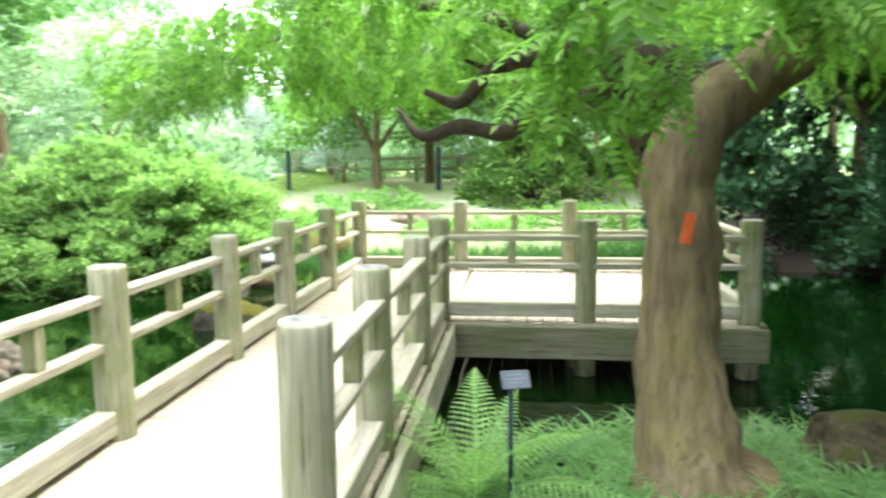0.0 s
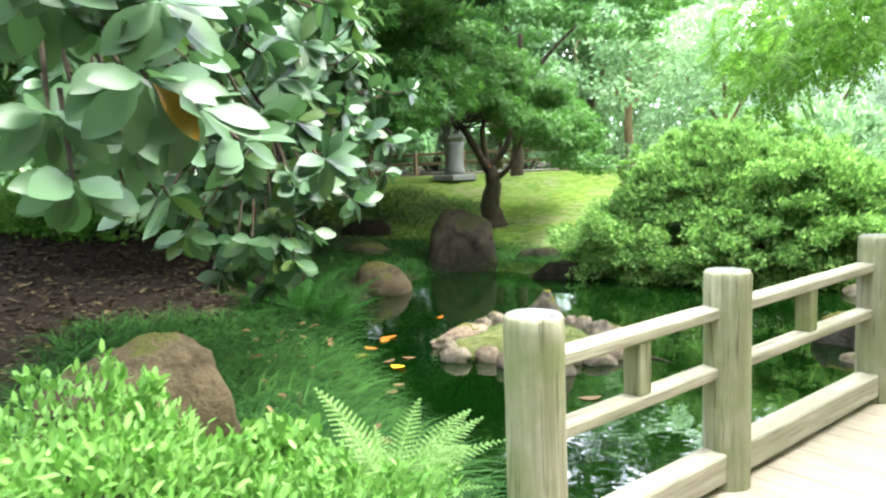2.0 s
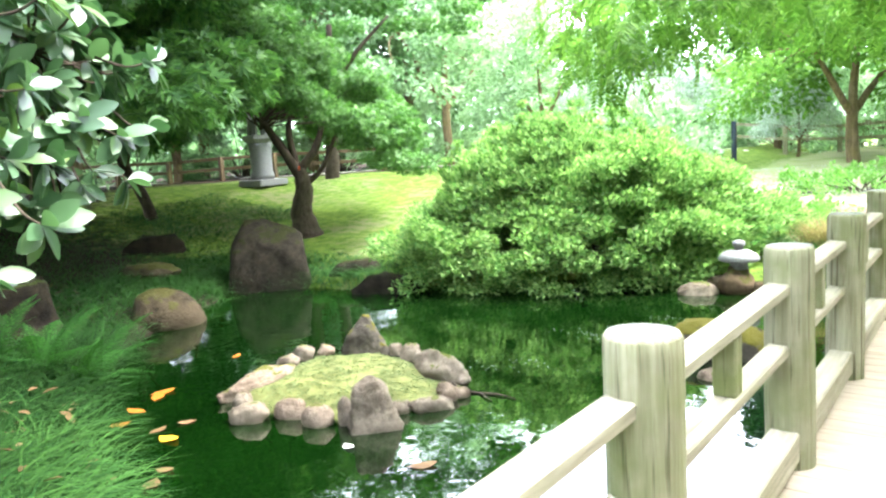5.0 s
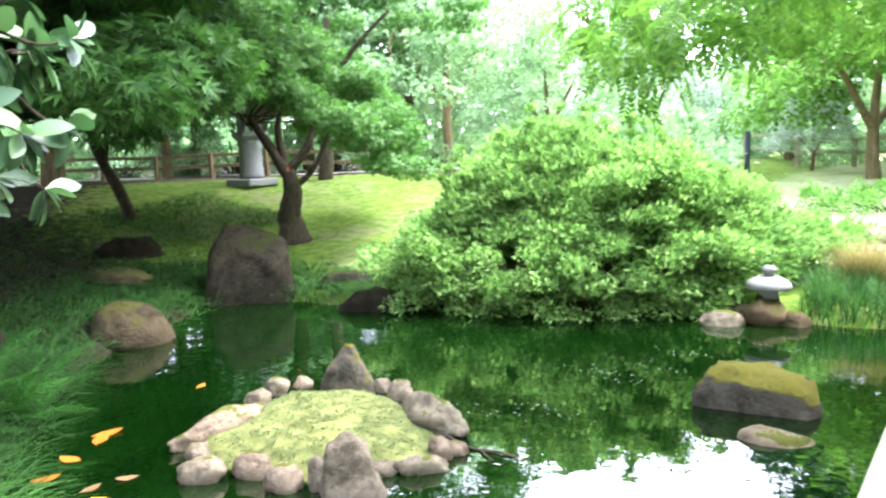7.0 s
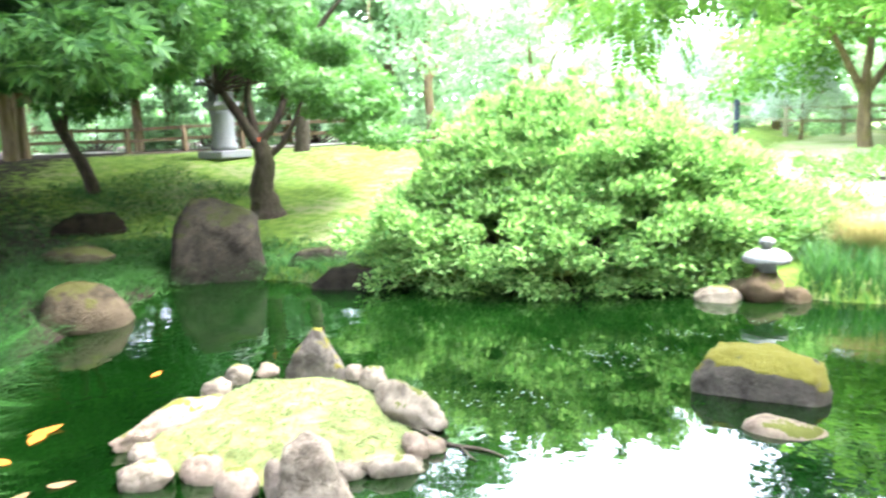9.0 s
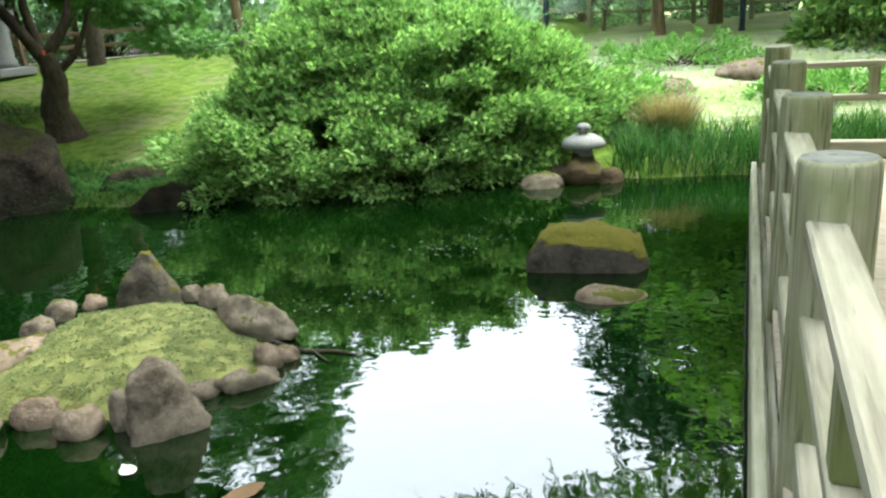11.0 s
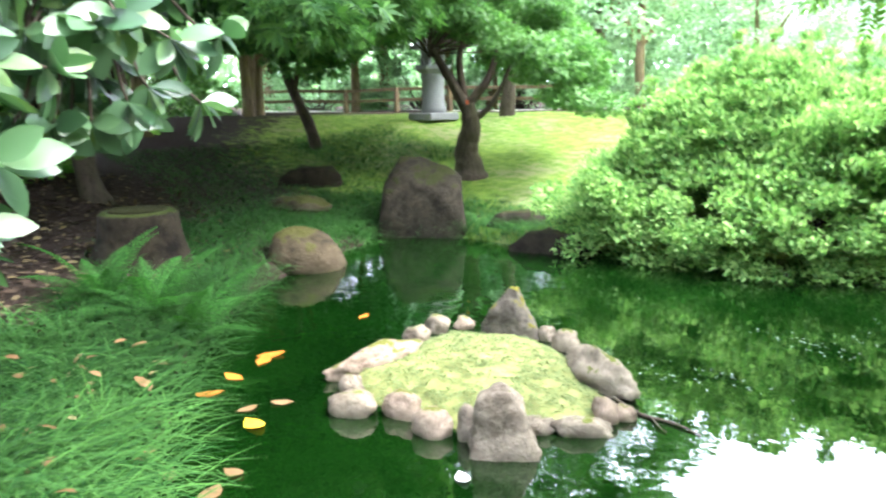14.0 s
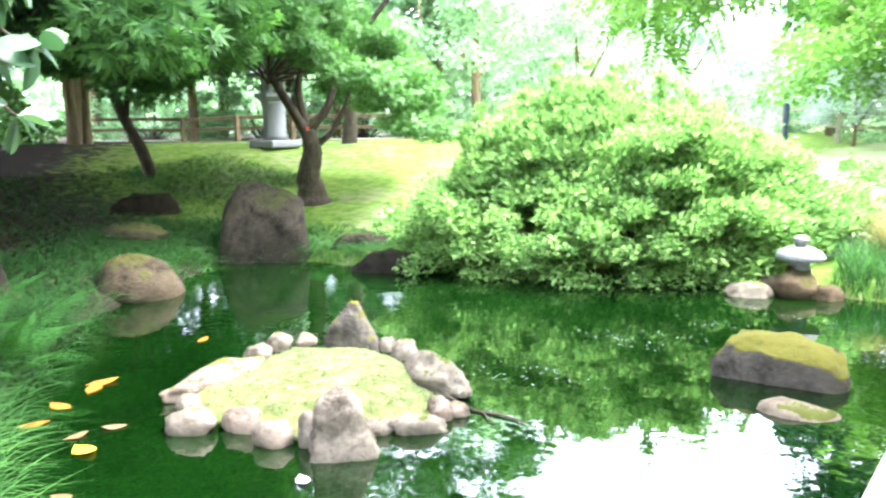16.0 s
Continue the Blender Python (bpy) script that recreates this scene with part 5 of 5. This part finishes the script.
ob = part_me("foliage", mesh_np("foliage", V, F, RHODO_LEAF, True), rho)
ob["kind"] = "stuff"

# ---- grass, reeds, litter ----


def sow(n, x0, x1, y0, y1, lo, hi, extra=None):
    out = []
    got = 0
    while got < n:
        x, y = rng.uniform(x0, x1, n), rng.uniform(y0, y1, n)
        d = shore(x, y)
        ok = (d > lo) & (d < hi)
        if extra is not None:
            ok &= extra(x, y)
        out.append(np.column_stack([x[ok], y[ok]]))
        got += ok.sum()
    p = np.concatenate(out)[:n]
    return np.column_stack([p, height(p[:, 0], p[:, 1])])


BLADE, REED = blade_template(0.75, 4), blade_template(0.28, 4)


def grass(name, P, length, width, template, leaf, label, lean=0.6, tuft=0.0):
    n = len(P)
    if tuft:
        P = P.copy()
        P[:, :2] = np.round(P[:, :2] / tuft) * tuft + rng.normal(size=(n, 2)) * tuft * 0.28
        P[:, 2] = height(P[:, 0], P[:, 1])
    a = rng.random(n) * 2 * np.pi
    D = unit(np.column_stack([np.cos(a) * lean, np.sin(a) * lean, np.full(n, 1.0)]) + rng.normal(size=(n, 3)) * 0.15)
    N = unit(np.column_stack([-np.cos(a), -np.sin(a), np.full(n, 0.4)]))
    L = length * rng.uniform(0.55, 1.2, n)
    V, F = scatter(template, P - [0, 0, 0.01], D, N, L, np.full(n, width))
    return tagged(part_me(name, mesh_np(name, V, F, leaf)), label, "grass", kind="stuff")


off_deck = lambda x, y: ~((x > -0.25) & (x < 1.7) & (y > -1.0))
grass("bank_grass", sow(9500, -4.3, -0.3, 0.0, 3.4, -0.06, 1.25, off_deck), 0.5, 0.016, BLADE, GRASS_LEAF, "long arching green grass on the pond bank", 0.75, 0.25)
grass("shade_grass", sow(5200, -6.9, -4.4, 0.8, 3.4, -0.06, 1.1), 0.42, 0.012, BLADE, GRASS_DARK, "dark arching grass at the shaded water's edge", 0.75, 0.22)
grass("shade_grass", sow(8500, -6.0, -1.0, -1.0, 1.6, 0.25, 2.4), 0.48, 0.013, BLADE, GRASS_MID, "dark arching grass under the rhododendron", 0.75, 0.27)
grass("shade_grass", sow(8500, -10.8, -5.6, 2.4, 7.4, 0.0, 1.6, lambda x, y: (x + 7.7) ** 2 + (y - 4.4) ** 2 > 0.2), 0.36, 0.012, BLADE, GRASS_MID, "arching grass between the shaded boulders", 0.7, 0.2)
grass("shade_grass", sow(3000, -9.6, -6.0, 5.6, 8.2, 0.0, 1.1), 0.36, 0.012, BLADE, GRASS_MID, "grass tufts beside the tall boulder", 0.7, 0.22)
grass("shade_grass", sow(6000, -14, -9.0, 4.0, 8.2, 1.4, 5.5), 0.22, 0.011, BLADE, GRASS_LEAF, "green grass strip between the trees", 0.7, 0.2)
grass("shore_reeds", sow(6500, -1.6, 6.0, 8.6, 12.0, 0.0, 0.95), 0.46, 0.013, REED, GRASS_LEAF, "tall green reeds along the far shore", 0.3, 0.12)
grass("tree_grass", sow(5500, 1.7, 5.2, 0.4, 2.9, 0.02, 1.8, off_deck), 0.36, 0.014, BLADE, leaf_mat("bright tree grass", (0.13, 0.34, 0.04), (0.33, 0.6, 0.1)), "bright grass around the leaning tree", 0.8)
grass("meadow_grass", sow(16000, -5, 9, 10, 20, 0.9, 12), 0.2, 0.013, BLADE, GRASS_DRY, "short bleached meadow grass", 0.8)
grass("lawn_grass", sow(12000, -13, -5.5, 6.6, 12.5, 1.0, 8), 0.06, 0.008, BLADE, leaf_mat("lawn blade", (0.13, 0.24, 0.03), (0.3, 0.44, 0.06), 0.5, 0.35), "short mossy lawn grass under the maple", 0.9)
grass("lawn_grass_tall", sow(2500, -14.5, -11, 7.5, 10.2, 3, 9), 0.3, 0.012, BLADE, GRASS_LEAF, "taller grass strip behind the moss lawn", 0.7)
grass("straw_tuft", np.column_stack([-1.1 + rng.normal(size=2200) * 0.1, 10.2 + rng.normal(size=2200) * 0.1, np.full(2200, ground_z(-1.1, 10.2))]), 0.66, 0.012, REED, STRAW, "dry straw-coloured grass tuft on the far bank", 0.32)


def litter(name, P, size, leaf, label):
    n = len(P)
    D = unit(rng.normal(size=(n, 3)) * [1, 1, 0.2])
    N = unit(rng.normal(size=(n, 3)) * 0.25 + [0, 0, 1])
    L = size * rng.uniform(0.6, 1.3, n)
    V, F = scatter(OVAL, P + [0, 0, 0.02], D, N, L, L * 0.5)
    return tagged(part_me(name, mesh_np(name, V, F, leaf)), label, "leaf litter", kind="stuff")


litter("leaf_litter", sow(5200, -12, -4.5, -1.5, 4.2, 0.5, 6), 0.1, LITTER, "brown fallen leaves covering the shaded bank")
fall = sow(70, -5.2, -1.0, 0.2, 2.2, 0.02, 1.1, off_deck)
fall[:, 2] += rng.uniform(0.08, 0.2, len(fall))
litter("fallen_leaves", fall, 0.11, FALLEN, "scattered brown and pale leaves caught in the grass")

# ---- ferns ----


def frond_mesh(name, leaf, ln=0.6, pairs=26):
    T, F = [], []
    line = [(ln * t_, 0.0, ln * (0.55 * t_ - 0.62 * t_ * t_)) for t_ in np.linspace(0, 1, pairs + 1)]
    w = 0.006
    for i, p in enumerate(line):
        T += [(p[0], w * (1 - i / pairs), p[2]), (p[0], -w * (1 - i / pairs), p[2])]
    F += [(2 * i, 2 * i + 1, 2 * i + 3) for i in range(pairs)] + [(2 * i, 2 * i + 3, 2 * i + 2) for i in range(pairs)]
    for i in range(2, pairs + 1):
        t_ = i / pairs
        pl = ln * 0.2 * math.sin(math.pi * min(1, t_ * 0.82 + 0.18)) ** 0.8 * (1.15 - 0.55 * t_)
        for side in (1, -1):
            p = line[i]
            # each pinna: a midrib with small lobes either side
            for k in range(6):
                u0, u1 = k / 6, (k + 1.15) / 6
                lw = 0.0125 * (1 - k / 7.5) * ln / 0.6
                o = len(T)
                ax, ay = 0.34, 0.94 * side
                for u, s in ((u0, 0), ((u0 + u1) / 2 + 0.02, lw), (u1, 0), ((u0 + u1) / 2 + 0.02, -lw)):
                    T.append((p[0] + pl * u * ax + s, p[1] + pl * u * ay, p[2] - 0.25 * pl * u * u + 0.003))
                F += [(o, o + 1, o + 2), (o, o + 2, o + 3)]
    return mesh_np(name, T, F, leaf)


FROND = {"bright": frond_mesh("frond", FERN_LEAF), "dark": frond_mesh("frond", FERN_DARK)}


def fern(x, y, k, count, s, label, seed):
    r = random.Random(seed)
    f_ = empty("fern", pose(x, y, ground_z(x, y) - 0.02, 0, 0, r.uniform(0, 360)), label, "fern")
    for i in range(count):
        part_me("frond", FROND[k], f_, m=pose(0, 0, 0, 0, 0, i * 360 / count + r.uniform(-14, 14)) @ pose(0.02, 0, 0, 0, r.uniform(-58, -8), 0) @ Matrix.Scale(s * r.uniform(0.55, 1.15), 4))
    return f_


shrub("ground_cover", -1.6, -0.25, ground_z(-1.6, -0.25) - 0.04, 0.42, 0.34, 0.26, 20, 40, 0.1, 1500, OVAL, 0.075, 0.85, SHRUB_LEAF, "round-leaved green ground cover on the bank", "plant", low=-0.02)
fern(-1.08, 0.12, "bright", 26, 1.2, "bright green feathery fern beside the first bridge post", 1)
fern(-0.75, 0.25, "bright", 19, 0.9, "bright green feathery fern on the pond bank", 2)
fern(-1.3, -0.1, "bright", 17, 0.8, "bright green feathery fern behind the low shrub", 3)
fern(1.97, 1.3, "bright", 17, 1.45, "bright green fern beside the plant label", 4)
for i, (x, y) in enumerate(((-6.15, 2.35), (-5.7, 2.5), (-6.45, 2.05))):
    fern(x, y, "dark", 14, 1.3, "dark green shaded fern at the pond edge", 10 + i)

# ---- stump, floating leaves, pads ----
st = empty("tree_stump", pose(-7.7, 2.75, ground_z(-7.7, 2.75) - 0.05) @ Matrix.Diagonal((1.35, 1.35, 1.15, 1)), "mossy cut stump on the shaded bank", "stump")
bm = lathe_bm([(0.42, -0.1), (0.34, 0.1), (0.29, 0.3), (0.28, 0.5), (0.25, 0.53)], 22)
for v in bm.verts:
    k = 1 + 0.16 * noise.noise(Vector((v.co.x * 5, v.co.y * 5, v.co.z * 2)))
    v.co.x *= k
    v.co.y *= k
part("bole", bm, STUMP_WOOD, st, smooth=True)
part("cut_face", lathe_bm([(0.2, 0.5), (0.21, 0.54), (0.19, 0.545)], 18), ROCK_DARK, st)

FLOATS = [(-4.08, 2.28, 0.22, FLOAT_YELLOW, "bright yellow leaf floating on the pond"), (-5.14, 2.9, 0.22, FLOAT_ORANGE, "orange leaf floating on the pond"), (-5.06, 2.8, 0.2, FLOAT_ORANGE, "orange leaf floating on the pond"),
          (-4.88, 2.5, 0.18, FLOAT_ORANGE, "russet leaf floating on the pond"), (-4.7, 2.25, 0.2, FLOAT_ORANGE, "russet leaf floating on the pond"), (-2.79, 2.83, 0.14, FLOAT_WHITE, "pale curled leaf floating on the pond"),
          (-2.15, 2.84, 0.19, FALLEN, "tan leaf floating on the pond"), (-5.53, 3.98, 0.13, FLOAT_ORANGE, "small orange leaf floating on the pond"), (-3.8, 1.68, 0.18, FALLEN, "brown leaf floating on the pond"),
          (-4.26, 2.56, 0.15, FALLEN, "brown leaf floating on the pond"), (-3.47, 1.78, 0.2, FALLEN, "brown leaf floating on the pond"), (-3.6, 1.95, 0.15, FALLEN, "brown leaf floating on the pond"), (-4.31, 2.34, 0.14, FALLEN, "brown leaf floating on the pond")]
for i, (x, y, s, m_, lab) in enumerate(FLOATS):
    V, F = scatter(BROAD, np.zeros((1, 3)), np.array([[1.0, 0, 0]]), np.array([[0, 0, 1.0]]), s, s * 0.55)
    V[:, 2] = np.abs(V[:, 2]) * 0.6 + 0.006
    V[:, 0] -= s / 2
    tagged(part_me("floating_leaf", mesh_np("floating_leaf", V, F, m_), m=pose(x, y, WATER, 0, 0, i * 67)), lab, "leaf", "leaves on the water")
pads = [(-2.63, 6.28), (-2.5, 6.1), (-2.3, 6.6), (-2.64, 5.1), (-2.97, 4.84), (-1.6, 7.85), (-2.2, 7.2)]
P = []
for x, y in pads:
    k = 18
    P.append(np.column_stack([x + rng.normal(size=k) * 0.22, y + rng.normal(size=k) * 0.07, np.full(k, WATER + 0.005)]))
P = np.concatenate(P)
a = rng.random(len(P)) * 6.28
V, F = scatter(OVAL, P, np.column_stack([np.cos(a), np.sin(a), 0 * a]), np.tile([0, 0, 1.0], (len(P), 1)), rng.uniform(0.012, 0.04, len(P)), 0.014)
V[:, 2] = WATER + 0.004 + (V[:, 2] - V[:, 2].min()) * 0.15
tagged(part_me("floating_flecks", mesh_np("floating_flecks", V, F, LILY)), "pale floating flecks and pads on the pond", "water plant", kind="stuff")

# pale path behind the far fence
V, F = [], []
for i in range(13):
    cx, cy = -27 + 1.75 * i, 12.6 + 1.05 * i
    for k in (0, 1.3, 2.6):
        x, y = cx - 0.52 * k, cy + 0.86 * k
        V.append((x, y, ground_z(x, y) + 0.03))
    if i:
        o = i * 3
        F += [(o - 3, o - 2, o + 1, o), (o - 2, o - 1, o + 2, o + 1)]
tagged(part_me("path", mesh_np("path", V, F, PATH_MAT, True)), "pale gravel path behind the low fence", "path", kind="structure")

twig = part_me("fallen_twig", tubes_mesh("fallen_twig", [tube([(-2.86, 4.12, WATER + 0.06), (-2.68, 4.14, WATER + 0.01), (-2.45, 4.18, WATER + 0.012), (-2.28, 4.17, WATER + 0.006)], [0.012, 0.011, 0.009, 0.004], 6, 4),
                                                         tube([(-2.6, 4.15, WATER + 0.012), (-2.5, 4.08, WATER + 0.014), (-2.42, 4.05, WATER + 0.006)], [0.007, 0.006, 0.003], 5, 3)], BARK_DARK))
tagged(twig, "thin dark twig lying in the water beside the island", "twig")
